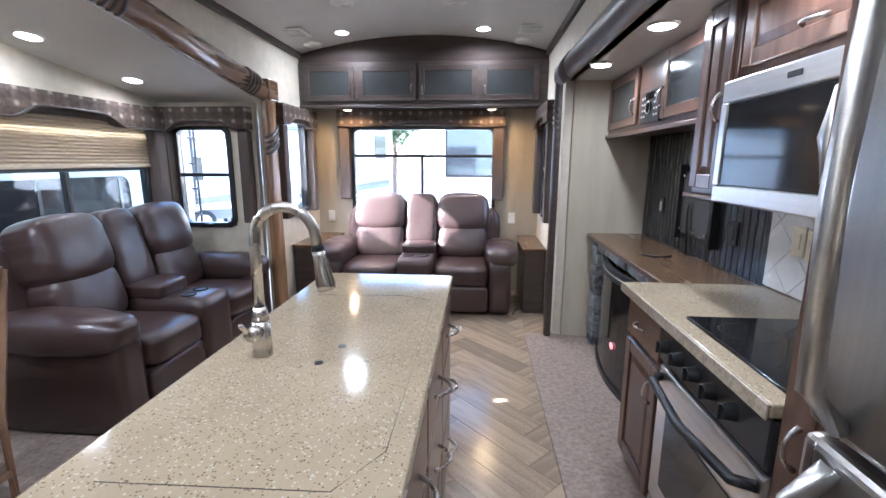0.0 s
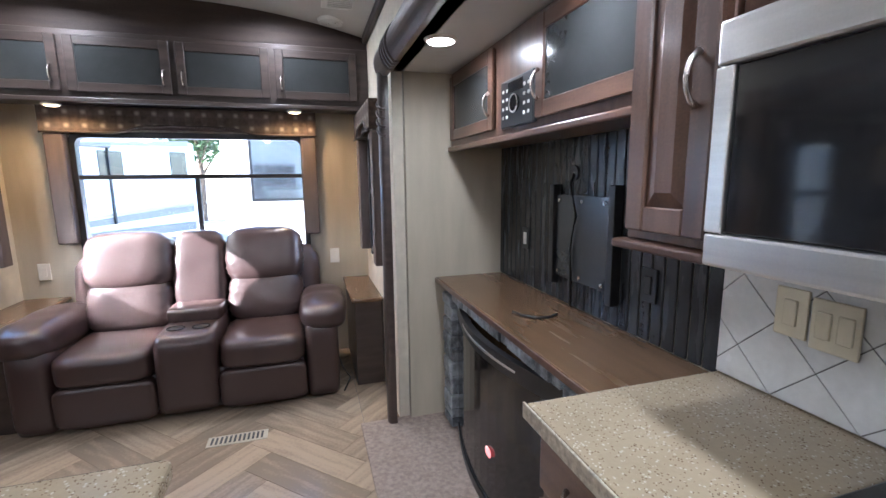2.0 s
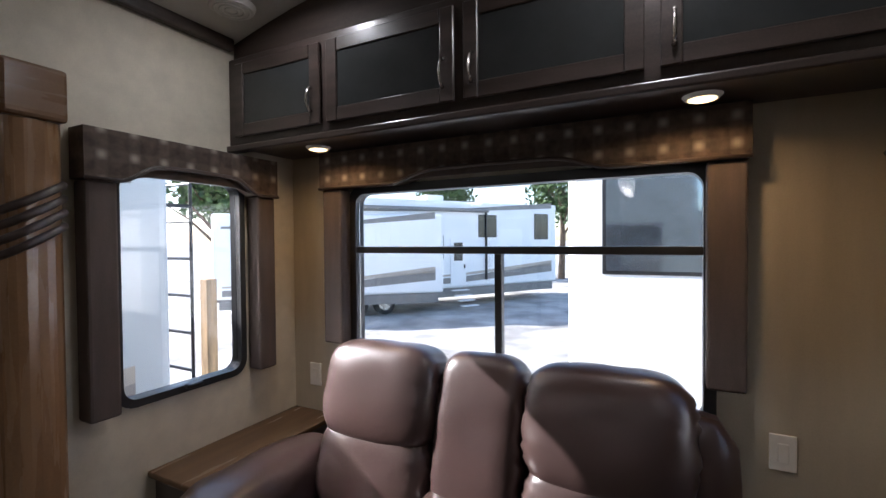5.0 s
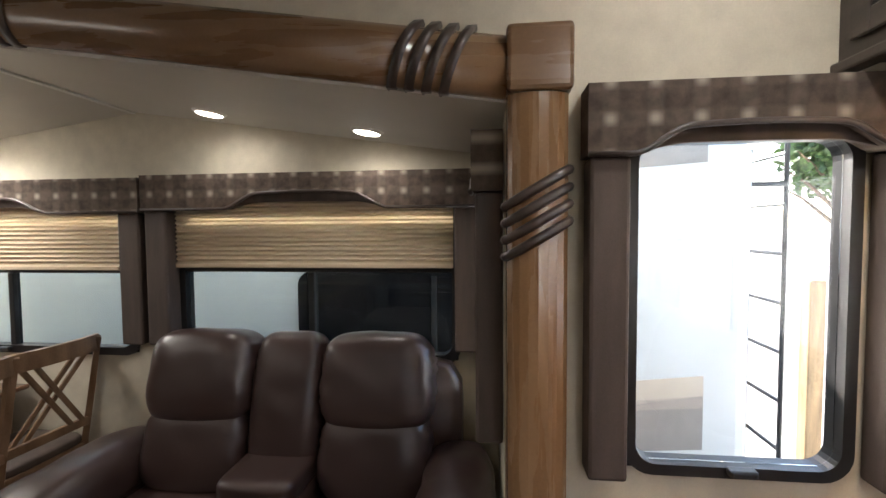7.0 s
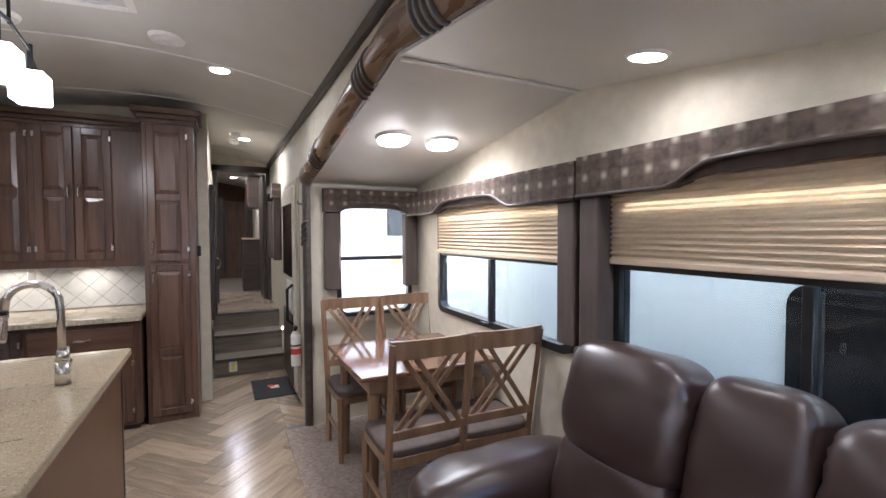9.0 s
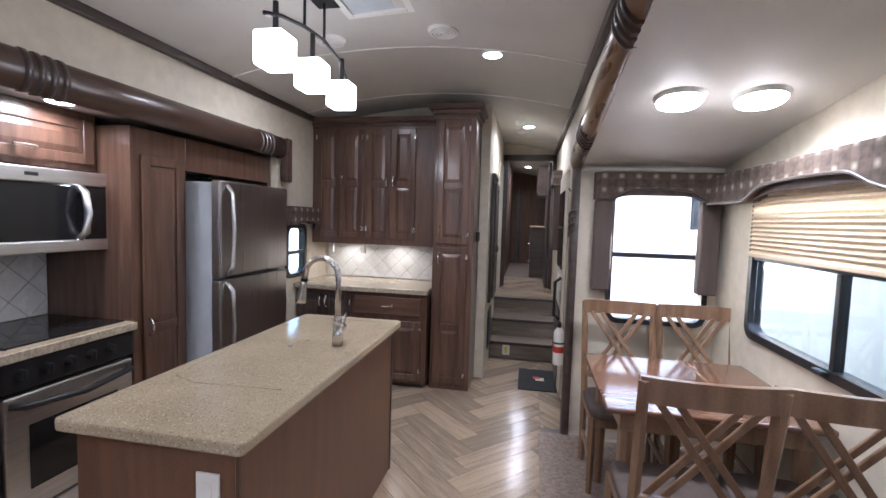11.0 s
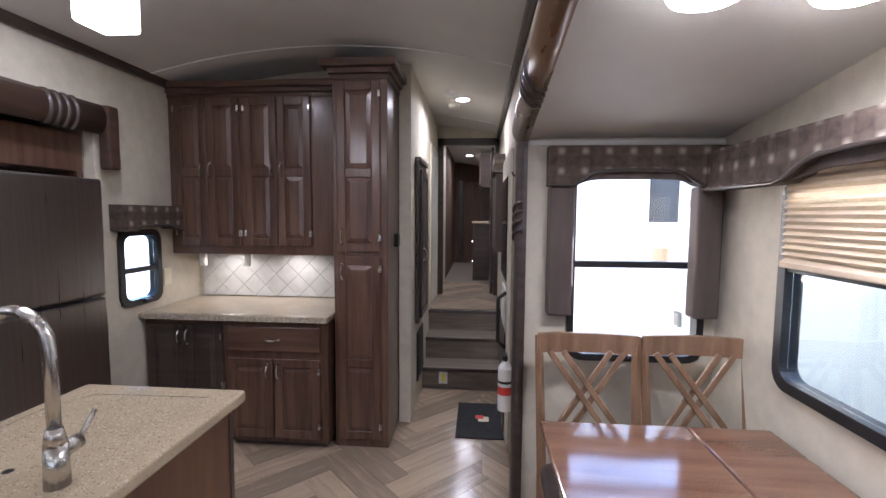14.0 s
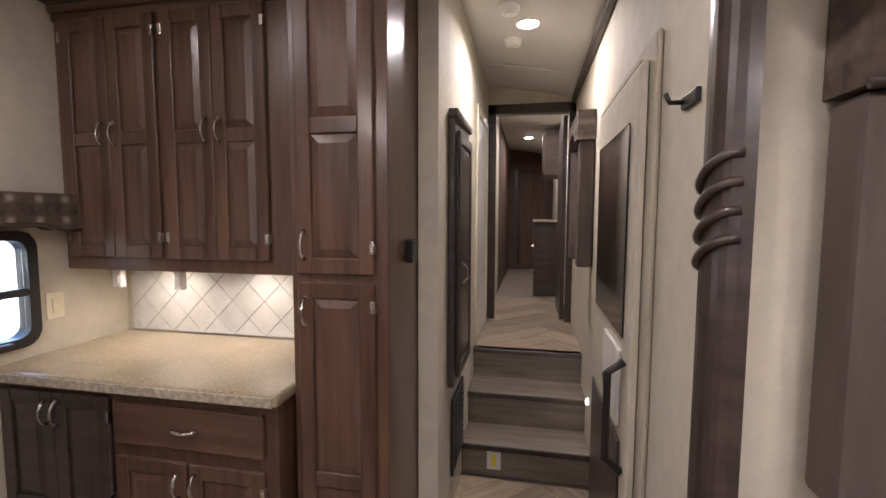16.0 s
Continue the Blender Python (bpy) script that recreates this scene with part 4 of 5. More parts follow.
for y in (2.87, 3.02, 3.19):
    for z in (1.035, 1.36):
        part("bolt", cyl(bmesh.new(), (1.5215, y, z), (1.514, y, z), 0.009, n=10), M_NICKEL, tv)
bm = bmesh.new()
tube(bm, [(1.535, 3.11, 1.48), (1.505, 3.09, 1.43), (1.51, 3.05, 1.30), (1.512, 3.09, 1.15), (1.51, 3.07, 1.0), (1.53, 3.10, 0.892)], 0.006, 6)
solid("cable", bm, M_BLACK, "black cable hanging over the television plate", "cable", True)
solid("cable_grommet", cyl(bmesh.new(), (1.544, 3.11, 1.48), (1.53, 3.11, 1.48), 0.032, n=18), M_BLACK, "round black cable grommet in the beadboard", "grommet")
bm = bmesh.new()
tube(bm, [(1.25, 3.10, 0.891), (1.26, 3.04, 0.891), (1.30, 2.99, 0.891), (1.36, 2.98, 0.891), (1.41, 3.01, 0.891)], 0.006, 6)
solid("loose_cable", bm, M_BLACK, "short black cable end lying on the mantel", "cable", True)


def plate(m, w, h, colour, label, toggles=1, cover=None):
    p = thing("switch_plate" if toggles > 1 else "outlet", m, label, "outlet")
    part("cover", B(-w / 2, w / 2, -0.008, 0, -h / 2, h / 2, 0.003), colour, p)
    for k in range(toggles):
        x = (k - (toggles - 1) / 2) * 0.045
        part("insert", B(x - 0.016, x + 0.016, -0.012, -0.008, -0.032, 0.032, 0.003), cover or colour, p)
    return p


plate(rz_pose(1.543, 2.64, 1.09, -90), 0.075, 0.12, M_BLACK, "black outlet on the beadboard")
plate(rz_pose(1.543, 3.55, 1.14, -90), 0.07, 0.115, M_BLACK, "black cable outlet on the beadboard", cover=M_WHITE)
plate(rz_pose(1.531, 2.16, 1.135, -90), 0.075, 0.12, M_IVORY, "ivory outlet on the tiled splashback")
plate(rz_pose(1.531, 2.065, 1.125, -90), 0.10, 0.12, M_IVORY, "ivory double switch on the tiled splashback", 2)
plate(rz_pose(-0.35, 2.321, 0.73, 180), 0.075, 0.12, M_WHITE, "white outlet on the island end")
plate(rz_pose(0.62, YR, 0.83, 0), 0.075, 0.12, M_WHITE, "white outlet on the rear wall")
plate(rz_pose(-1.40, YR, 0.83, 0), 0.075, 0.12, M_WHITE, "white outlet on the rear wall")
plate(rz_pose(XR, -0.62, 1.10, -90), 0.075, 0.12, M_IVORY, "ivory outlet over the hutch counter")
plate(rz_pose(XL, -2.35, 1.55, 90), 0.075, 0.12, M_WHITE, "white switch in the hall")

# ---- island ----
IX0, IX1, IY0, IY1 = -0.485, 0.14, 0.85, 2.365
isl = thing("kitchen_island", pose(0, 0, 0), "brown kitchen island with drawers and plain panels", "island")
part("body", B(IX0 + 0.045, IX1 - 0.03, IY0 + 0.03, IY1 - 0.045, 0.0, 0.868, 0.006, 1), M_ISL, isl)
part("trim_strip", B(IX0 + 0.041, IX0 + 0.0445, IY0 + 0.03, IY0 + 0.05, 0, 0.865), M_DARKW, isl)
part("corner_trim", B(IX0 + 0.038, IX0 + 0.05, IY1 - 0.055, IY1 - 0.04, 0, 0.866, 0.003, 1), M_WOODV, isl)
fronts = part("front_panel", B(0, 1.40, -0.002, 0.002, 0.06, 0.85), M_DARKW, isl, m=rz_pose(IX1 - 0.028, IY0 + 0.05, 0, 90))
for x0, wd in ((0.0, 0.45), (0.47, 0.45), (0.94, 0.45)):
    for z0, h in ((0.66, 0.18), (0.36, 0.28), (0.07, 0.27)):
        d = part("island_drawer", B(x0, x0 + wd, -0.022, -0.003, z0, z0 + h, 0.005), M_WOODH, isl, m=rz_pose(IX1 - 0.028, IY0 + 0.05, 0, 90))
        bm = bmesh.new()
        cx = x0 + wd / 2
        tube(bm, [(cx + (t - 0.5) * 0.13, -0.022 - 0.045 * math.sin(math.pi * t) ** 0.7, z0 + h / 2) for t in (k / 8 for k in range(9))], 0.006, 8)
        part("handle", bm, M_NICKEL, d, smooth=True)
bm = B(IX0, IX1, IY0, IY1, 0.87, 0.91)
es = [e for e in bm.edges if abs(e.verts[0].co.z - e.verts[1].co.z) > 0.01]
bmesh.ops.bevel(bm, geom=es, offset=0.02, segments=4, affect="EDGES", profile=0.5)
es = [e for e in bm.edges if abs(e.verts[0].co.z - e.verts[1].co.z) < 1e-5 and len(e.link_faces) == 2 and abs(e.link_faces[0].normal.z - e.link_faces[1].normal.z) > 0.5]
bmesh.ops.bevel(bm, geom=es, offset=0.008, segments=2, affect="EDGES", profile=0.5)
top = solid("island_countertop", bm, M_STONE, "speckled beige stone island top with sink covers", "countertop")
bm = bmesh.new()
loop = [(IX0 + 0.10, 2.0), (-0.05, 2.02), (0.06, 1.98), (0.09, 1.85), (0.09, 1.05), (0.02, 0.94), (IX0 + 0.10, 0.93)]
tube(bm, [(x, y, 0.9095) for x, y in loop], 0.0018, 4)
part("sink_cover_seam", bm, M_TRIM, top, "thin dark joint of the sink cover")
for x, y in ((-0.135, 1.512), (-0.165, 1.40)):
    part("finger_hole", cyl(bmesh.new(), (x, y, 0.906), (x, y, 0.9112), 0.012, n=16), M_BLACK, top, "dark finger hole")
fa = thing("faucet", pose(-0.34, 1.44, 0.91), "brushed nickel pull-down gooseneck faucet", "faucet")
part("base", cyl(cyl(bmesh.new(), (0, 0, 0), (0, 0, 0.10), 0.027, 0.024, 20), (0, 0, 0.10), (0, 0, 0.14), 0.024, 0.017, 20), M_NICKEL, fa, smooth=True)
bm = bmesh.new()
pts = [(0, 0, 0.13), (0, 0, 0.30)] + [(0.085 - 0.085 * math.cos(a), 0, 0.33 + 0.085 * math.sin(a)) for a in (math.pi * k / 10 for k in range(1, 10))] + [(0.172, 0, 0.31)]
tube(bm, pts, 0.0145, 12)
part("neck", bm, M_NICKEL, fa, smooth=True)
bm = bmesh.new()
tube(bm, [(0.172, 0, 0.308), (0.178, 0, 0.28), (0.19, 0, 0.21), (0.193, 0, 0.195)], [0.0165, 0.018, 0.026, 0.024], 14)
part("spray_head", bm, M_NICKEL, fa, smooth=True)
part("collar", cyl(bmesh.new(), (0.1725, 0, 0.312), (0.174, 0, 0.300), 0.0175, n=14), M_BLACK, fa)
part("lever", cyl(cyl(bmesh.new(), (0, -0.02, 0.075), (0, -0.06, 0.08), 0.019, n=16), (0, -0.06, 0.08), (0.01, -0.12, 0.13), 0.008, 0.006, 10), M_NICKEL, fa, smooth=True)


# ---- loveseats ----
def cushion(c, s, p, tilt=14):
    """A stuffed back cushion whose side seams are gathered into small folds."""
    bm = puff(bmesh.new(), (0, 0, 0), s, p, 0, n=20, wobble=0.005)
    t = Matrix.Rotation(radians(-tilt), 3, "X")
    for v in bm.verts:
        q = v.co
        e = max(0, (abs(q.x) / (s[0] / 2) - 0.62) / 0.38)
        fold = math.sin(q.z * 105 + 2.2 * math.sin(q.z * 31 + c[0] * 9) + (1.3 if q.x > 0 else 0))
        v.co = t @ Vector((q.x - math.copysign(0.006, q.x) * e * (1 + fold), q.y * (1 + 0.055 * e * fold), q.z)) + Vector(c)
    return bm


def loveseat(m, label):
    s = thing("loveseat", m, label, "sofa", "reclining loveseats")
    L = M_LEATHER
    part("base", B(-0.62, 0.62, -0.36, 0.36, 0.03, 0.30, 0.02), L, s)
    part("back_shell", puff(bmesh.new(), (0, 0.34, 0.55), (1.50, 0.17, 0.86), 9, 8), L, s, smooth=True)
    for sx in (-1, 1):
        bm = puff(bmesh.new(), (sx * 0.73, -0.03, 0.28), (0.20, 0.76, 0.56), 8)
        arm = part("arm", bm, L, s, smooth=True)
        bm = puff(bmesh.new(), (sx * 0.75, -0.06, 0.56), (0.29, 0.75, 0.22), 3.0, n=14, wobble=0.012)
        part("arm_pad", bm, L, arm, smooth=True)
        part("seat", puff(bmesh.new(), (sx * 0.395, -0.14, 0.385), (0.475, 0.64, 0.20), 5.5, n=8, wobble=0.006), L, s, smooth=True)
        part("footrest", puff(bmesh.new(), (sx * 0.395, -0.385, 0.17), (0.475, 0.10, 0.25), 7, n=7, wobble=0.004), L, s, smooth=True)
        part("back_cushion", cushion((sx * 0.395, 0.165, 0.615), (0.485, 0.26, 0.37), 3.8), L, s, smooth=True)
        part("headrest", cushion((sx * 0.395, 0.24, 0.905), (0.50, 0.30, 0.42), 3.8), L, s, smooth=True)
    part("centre_back", cushion((0, 0.225, 0.80), (0.325, 0.24, 0.62), 4.2), L, s, smooth=True)
    con = part("console", puff(bmesh.new(), (0, -0.12, 0.30), (0.31, 0.66, 0.50), 12, n=7), L, s, smooth=True)
    part("console_lid", puff(bmesh.new(), (0, 0.02, 0.585), (0.30, 0.34, 0.10), 7, n=7), L, con, smooth=True)
    for x in (-0.065, 0.065):
        bm = cyl(bmesh.new(), (x, -0.28, 0.548), (x, -0.28, 0.553), 0.045, n=20)
        cup = part("cup_holder", bm, M_BLACK, con)
        bm = bmesh.new()
        tube(bm, [(x + 0.045 * math.cos(a), -0.28 + 0.045 * math.sin(a), 0.553) for a in (2 * math.pi * k / 20 for k in range(21))], 0.004, 6)
        part("rim", bm, M_BLACKGL, cup, smooth=True)
    for sx in (-1, 1):
        for y in (-0.28, 0.28):
            part("foot", B(sx * 0.6 - 0.03, sx * 0.6 + 0.03, y - 0.03, y + 0.03, 0.0, 0.04), M_BLACK, s)
    return s


loveseat(rz_pose(-0.335, 4.73, 0, 0) @ Matrix.Diagonal((1.1, 1, 1, 1)), "dark brown leather reclining loveseat under the rear window")
loveseat(rz_pose(-1.94, 3.08, 0.012, 90), "dark brown leather reclining loveseat in the slide-out")

# mini tables
for x0, x1, label in ((-1.545, -1.28, "dark brown narrow side table at the loveseat"), (0.70, 0.895, "dark brown narrow side table with a shelf top")):
    t = thing("side_table", pose(0, 0, 0), label, "table")
    part("top", B(x0 - (0.02 if x0 > 0 else 0), x1 + (0.02 if x0 < 0 else 0), 4.43, 5.215, 0.615, 0.64, 0.006), M_MANT, t)
    part("cabinet_body", B(x0, x1, 4.46, 5.21, 0.0, 0.614, 0.004), M_DARKW, t)

# ---- dinette ----
tb = thing("dining_table", pose(0, 0, 0.012), "glossy reddish-brown wooden dining table with a leaf joint", "table")
for x0, x1 in ((-2.123, -1.57), (-2.43, -2.127)):
    part("tabletop", B(x0, x1, 0.65, 1.46, 0.713, 0.738, 0.008, 3), M_TABLE, tb)
part("apron", B(-2.36, -1.64, 0.72, 0.74, 0.62, 0.712), M_CHAIR, tb)
part("apron", B(-2.36, -1.64, 1.37, 1.39, 0.62, 0.712), M_CHAIR, tb)
part("apron", B(-1.66, -1.64, 0.742, 1.368, 0.62, 0.712), M_CHAIR, tb)
for x in (-1.67, -2.36):
    for y in (0.74, 1.37):
        part("leg", cyl(bmesh.new(), (x, y, 0), (x, y, 0.62), 0.025, 0.036, 8), M_CHAIR, tb)


def bar(bm, p, q, w, th):
    p, q = Vector(p), Vector(q)
    d = q - p
    x = d.normalized()
    y = Vector((0, 1, 0))
    z = x.cross(y).normalized()
    y = z.cross(x)
    m = Matrix((x, y, z)).transposed().to_4x4()
    m.translation = (p + q) / 2
    r = bmesh.ops.create_cube(bm, size=1, matrix=m @ Matrix.Diagonal((d.length, th, w, 1)))
    bmesh.ops.bevel(bm, geom=list({e for v in r["verts"] for e in v.link_edges}), offset=0.003, segments=1, affect="EDGES")
    return bm


def chair(m):
    """Back at +y, seat towards -y."""
    c = thing("dining_chair", m, "honey-brown wooden dining chair with crossed back and brown seat", "chair", "chairs round the table")
    W = 0.20
    lean = 0.10
    for sx in (-1, 1):
        part("back_post", tube(bmesh.new(), [(sx * W, 0.18, 0), (sx * W, 0.19, 0.45), (sx * (W + 0.005), 0.19 + lean * 0.55, 0.75), (sx * (W + 0.01), 0.19 + lean, 1.008)], [0.018, 0.021, 0.020, 0.018], 4), M_CHAIR, c)
        part("front_leg", tube(bmesh.new(), [(sx * W, -0.19, 0), (sx * W, -0.19, 0.43)], [0.016, 0.023], 4), M_CHAIR, c)
        part("side_rail", B(sx * W - 0.011, sx * W + 0.011, -0.18, 0.18, 0.385, 0.435, 0.003, 1), M_CHAIR, c)
        part("stretcher", B(sx * W - 0.009, sx * W + 0.009, -0.18, 0.18, 0.17, 0.20, 0.003, 1), M_CHAIR, c)
    bm = bmesh.new()
    n = 8
    prof = [(-W - 0.018 + (2 * W + 0.036) * i / n) for i in range(n + 1)]
    lo = [[bm.verts.new((x, 0.175 + lean * 0.93 + 0.025 * (1 - (x / W) ** 2) + dy, z)) for x in prof] for dy in (0, 0.024) for z in (0.935, 1.02)]
    for i in range(n):
        bm.faces.new((lo[0][i], lo[0][i + 1], lo[1][i + 1], lo[1][i]))
        bm.faces.new((lo[2][i + 1], lo[2][i], lo[3][i], lo[3][i + 1]))
        bm.faces.new((lo[1][i], lo[1][i + 1], lo[3][i + 1], lo[3][i]))
        bm.faces.new((lo[0][i + 1], lo[0][i], lo[2][i], lo[2][i + 1]))
    for i in (0, n):
        bm.faces.new((lo[0][i], lo[1][i], lo[3][i], lo[2][i]))
    bmesh.ops.recalc_face_normals(bm, faces=bm.faces)
    part("top_rail", bm, M_CHAIR, c)
    part("lower_rail", bar(bmesh.new(), (-W, 0.215, 0.555), (W, 0.215, 0.555), 0.045, 0.02), M_CHAIR, c)
    part("front_rail", B(-W, W, -0.20, -0.18, 0.385, 0.435, 0.003, 1), M_CHAIR, c)
    part("back_rail", B(-W, W, 0.18, 0.20, 0.385, 0.435, 0.003, 1), M_CHAIR, c)

    def yy(z):
        return 0.19 + lean * (z - 0.45) / 0.58
    for k, (xa, xb) in enumerate(((-0.165, 0.105), (-0.105, 0.165), (0.165, -0.105), (0.105, -0.165))):
        off = 0.008 if k > 1 else -0.008
        part("cross_slat", bar(bmesh.new(), (xa, yy(0.945) + off, 0.945), (xb, yy(0.57) + off, 0.57), 0.026, 0.012), M_CHAIR, c)
    part("seat", puff(bmesh.new(), (0, -0.01, 0.455), (0.43, 0.42, 0.055), 6, n=6), M_LEG, c, "brown padded seat", smooth=True)
    return c


first = chair(rz_pose(-1.815, 1.58, 0.012, 0))
copy_thing(first, rz_pose(-2.235, 1.58, 0.012, -3))
copy_thing(first, rz_pose(-1.805, 0.68, 0.012, 180))
copy_thing(first, rz_pose(-2.25, 0.68, 0.012, 178))

# ---- stairs, hall, door ----
st = tagged(new("stairs"), "three plank-covered steps up to the hall", "stairs", kind="structure")
for k, (y0, z0, z1) in enumerate(((-1.50, 0.0, 0.19), (-1.76, 0.19, 0.395), (-2.02, 0.395, 0.598))):
    part("riser", B(XL, -0.832, y0 - 0.02, y0, z0, z1 - 0.022), M_STAIR, st)
    part("tread", B(XL, -0.832, y0 - 0.29, y0 + 0.02, z1 - 0.022, z1, 0.005), M_STAIR, st)
    part("nosing", B(XL, -0.832, y0 + 0.012, y0 + 0.026, z1 - 0.03, z1 + 0.002, 0.003, 1), M_TRIM, st)
df = tagged(new("door_1"), "dark wooden frame of the bedroom doorway with an open door", "door", kind="structure")
part("jamb", B(-0.90, -0.832, -2.95, -2.87, 0.60, 2.44), M_DARKW, df)
part("jamb", B(XL, XL + 0.05, -2.95, -2.87, 0.60, 2.44), M_DARKW, df)
part("head", B(XL, -0.832, -2.95, -2.87, 2.36, 2.44), M_DARKW, df)
part("door_leaf", B(XL + 0.055, XL + 0.09, -3.62, -2.96, 0.605, 2.35, 0.004), M_DARKW, df)
setting("wall_over_doorway", B(XL, -0.832, -2.93, -2.89, 2.44, 2.7), M_WALL, "cream wall over the bedroom doorway")
dd = thing("bedroom_dresser", pose(0, 0, 0.6), "dark wooden dresser with a pale top in the bedroom", "dresser")
part("body", B(-1.54, -1.24, -4.7, -4.1, 0, 0.83, 0.005), M_DARKW, dd)
part("top", B(-1.545, -1.225, -4.72, -4.08, 0.831, 0.86, 0.006), M_STONE, dd)
for z in (0.25, 0.55):
    part("knob", cyl(bmesh.new(), (-1.24, -4.3, z), (-1.21, -4.3, z), 0.012, n=10), M_NICKEL, dd)
fd = tagged(new("door_2"), "dark sliding door at the passage end", "door", kind="structure")
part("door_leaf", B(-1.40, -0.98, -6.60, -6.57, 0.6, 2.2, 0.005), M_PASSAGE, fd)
part("door_frame", B(-1.46, -1.402, -6.60, -6.55, 0.6, 2.26), M_DARKW, fd)
part("door_frame", B(-0.978, -0.92, -6.60, -6.55, 0.6, 2.26), M_DARKW, fd)
part("slit", B(-1.02, -0.985, -6.568, -6.562, 0.7, 2.1), M_BLACK, fd, "dark gap beside the door")
oc = thing("bedroom_wall_cabinet", pose(0, 0, 0), "dark wooden wall cabinet over the dresser", "cabinet")
part("body", B(XL + 0.002, -1.34, -4.7, -4.1, 1.95, 2.44, 0.005), M_DARKW, oc)
part("cabinet_door", B(-1.339, -1.32, -4.68, -4.12, 1.98, 2.41, 0.005), M_WOODV, oc)
# the bright daylit strip of this doorway is put into the pale colours
bc = tagged(new("door_4"), "pale casing of the bathroom doorway, with a white leaf for its daylight", "door", kind="structure")
for y0, y1 in ((-2.12, -2.06), (-2.78, -2.72)):
    part("casing", B(-0.846, -0.8305, y0, y1, 0.60, 2.20, 0.004), M_IVORY, bc)
part("casing_head", B(-0.846, -0.8305, -2.78, -2.06, 2.20, 2.26, 0.004), M_IVORY, bc)
part("door_leaf", B(-0.836, -0.8305, -2.718, -2.122, 0.61, 2.198), M_SEAM, bc)
# entry door on the left wall, seen from the hall
ed = tagged(new("door_3"), "pale entry door with a dark window and rounded frame", "door", kind="structure")
part("door_frame", B(XL, XL + 0.02, -1.24, -0.34, 0.05, 2.02, 0.012), M_TAN, ed)
leaf = part("door_leaf", B(XL + 0.021, XL + 0.045, -1.18, -0.40, 0.08, 1.96, 0.02, 3), M_WALL, ed)
part("door_window", B(XL + 0.046, XL + 0.052, -1.10, -0.50, 1.12, 1.80, 0.004), M_BLACKGL, leaf)
part("lower_panel", B(XL + 0.046, XL + 0.056, -1.10, -0.50, 0.12, 0.78, 0.004), M_DARKW, leaf)
part("latch_plate", B(XL + 0.046, XL + 0.06, -0.80, -0.52, 0.82, 1.08, 0.006), M_WHITE, leaf)
part("grab_handle", tube(bmesh.new(), [(XL + 0.05, -0.46, 0.70), (XL + 0.10, -0.46, 0.74), (XL + 0.10, -0.46, 1.02), (XL + 0.05, -0.46, 1.06)], 0.014, 8), M_BLACK, leaf, smooth=True)
hk = thing("coat_hook", pose(XL, -0.10, 1.77), "dark metal coat hook on the hall wall", "hook")
part("hook_plate", B(0, 0.012, -0.05, 0.05, -0.015, 0.015, 0.004), M_BLACK, hk)
part("hook_arm", tube(bmesh.new(), [(0.012, -0.03, 0), (0.04, -0.03, 0.0), (0.05, -0.03, 0.02)], 0.006, 8), M_BLACK, hk, smooth=True)
# tall dark cabinet door on the hall partition
hc = thing("hall_closet_door", rz_pose(-0.834, -1.75, 0, 90), "dark wooden closet door on the hall wall", "door")
hc.matrix_world = rz_pose(-0.834, -1.02, 0, -90)
part("frame", B(0, 0.46, -0.03, -0.001, 0.70, 1.95, 0.004), M_DARKW, hc)
d = door(hc, 0.03, 0.74, 0.40, 1.16, hx=0.03, hz=0.5, wood=M_DARKW)
d.matrix_local = Matrix.Translation((0.03, -0.032, 0.74))
part("cornice", B(-0.01, 0.47, -0.045, -0.001, 1.951, 1.99, 0.006), M_DARKW, hc)
vn = thing("wall_vent", rz_pose(-0.834, -1.12, 0.2, -90), "black return-air grille low on the hall wall", "vent")
part("frame", B(0, 0.34, -0.012, -0.001, 0, 0.40, 0.004), M_BLACK, vn)
for k in range(9):
    part("slat", B(0.03, 0.31, -0.018, -0.0125, 0.04 + 0.038 * k, 0.055 + 0.038 * k), M_BLACK, vn)
fm = thing("floor_mat", pose(-1.365, -0.90, 0.002), "black rubber floor mat before the steps", "mat")
part("mat_body", B(-0.19, 0.19, -0.29, 0.29, 0, 0.008, 0.004), M_MAT, fm)
part("mat_emblem", B(-0.05, 0.03, -0.04, 0.04, 0.0082, 0.0095, 0.0005), M_IVORY, fm, "pale and red faded emblem")
part("mat_emblem", B(-0.01, 0.05, -0.06, 0.0, 0.0097, 0.0105, 0.0004), M_RED, fm)
fe = thing("fire_extinguisher", pose(XL + 0.06, -0.26, 0.38), "small white fire extinguisher on the wall", "extinguisher")
part("cylinder", cyl(cyl(bmesh.new(), (0, 0, 0), (0, 0, 0.26), 0.042, n=24), (0, 0, 0.26), (0, 0, 0.30), 0.042, 0.018, 24), M_WHITE, fe, smooth=False)
part("valve", cyl(bmesh.new(), (0, 0, 0.30), (0, 0, 0.33), 0.015, n=14), M_BLACK, fe)
part("lever", B(-0.012, 0.012, -0.03, 0.05, 0.33, 0.345, 0.003), M_BLACK, fe)
part("strap", cyl(bmesh.new(), (0, 0, 0.17), (0, 0, 0.185), 0.044, n=24), M_BLACK, fe)
part("label_band", cyl(bmesh.new(), (0, 0, 0.10), (0, 0, 0.15), 0.0428, n=24), M_RED, fe, "red label band")
ol = plate(rz_pose(-1.02, -1.50, 0.10, 180), 0.08, 0.115, M_WHITE, "white outlet with a yellow sticker on the step")
part("sticker", B(-0.014, 0.014, -0.0135, -0.0125, -0.035, 0.035), M_YEL, ol, "yellow sticker")
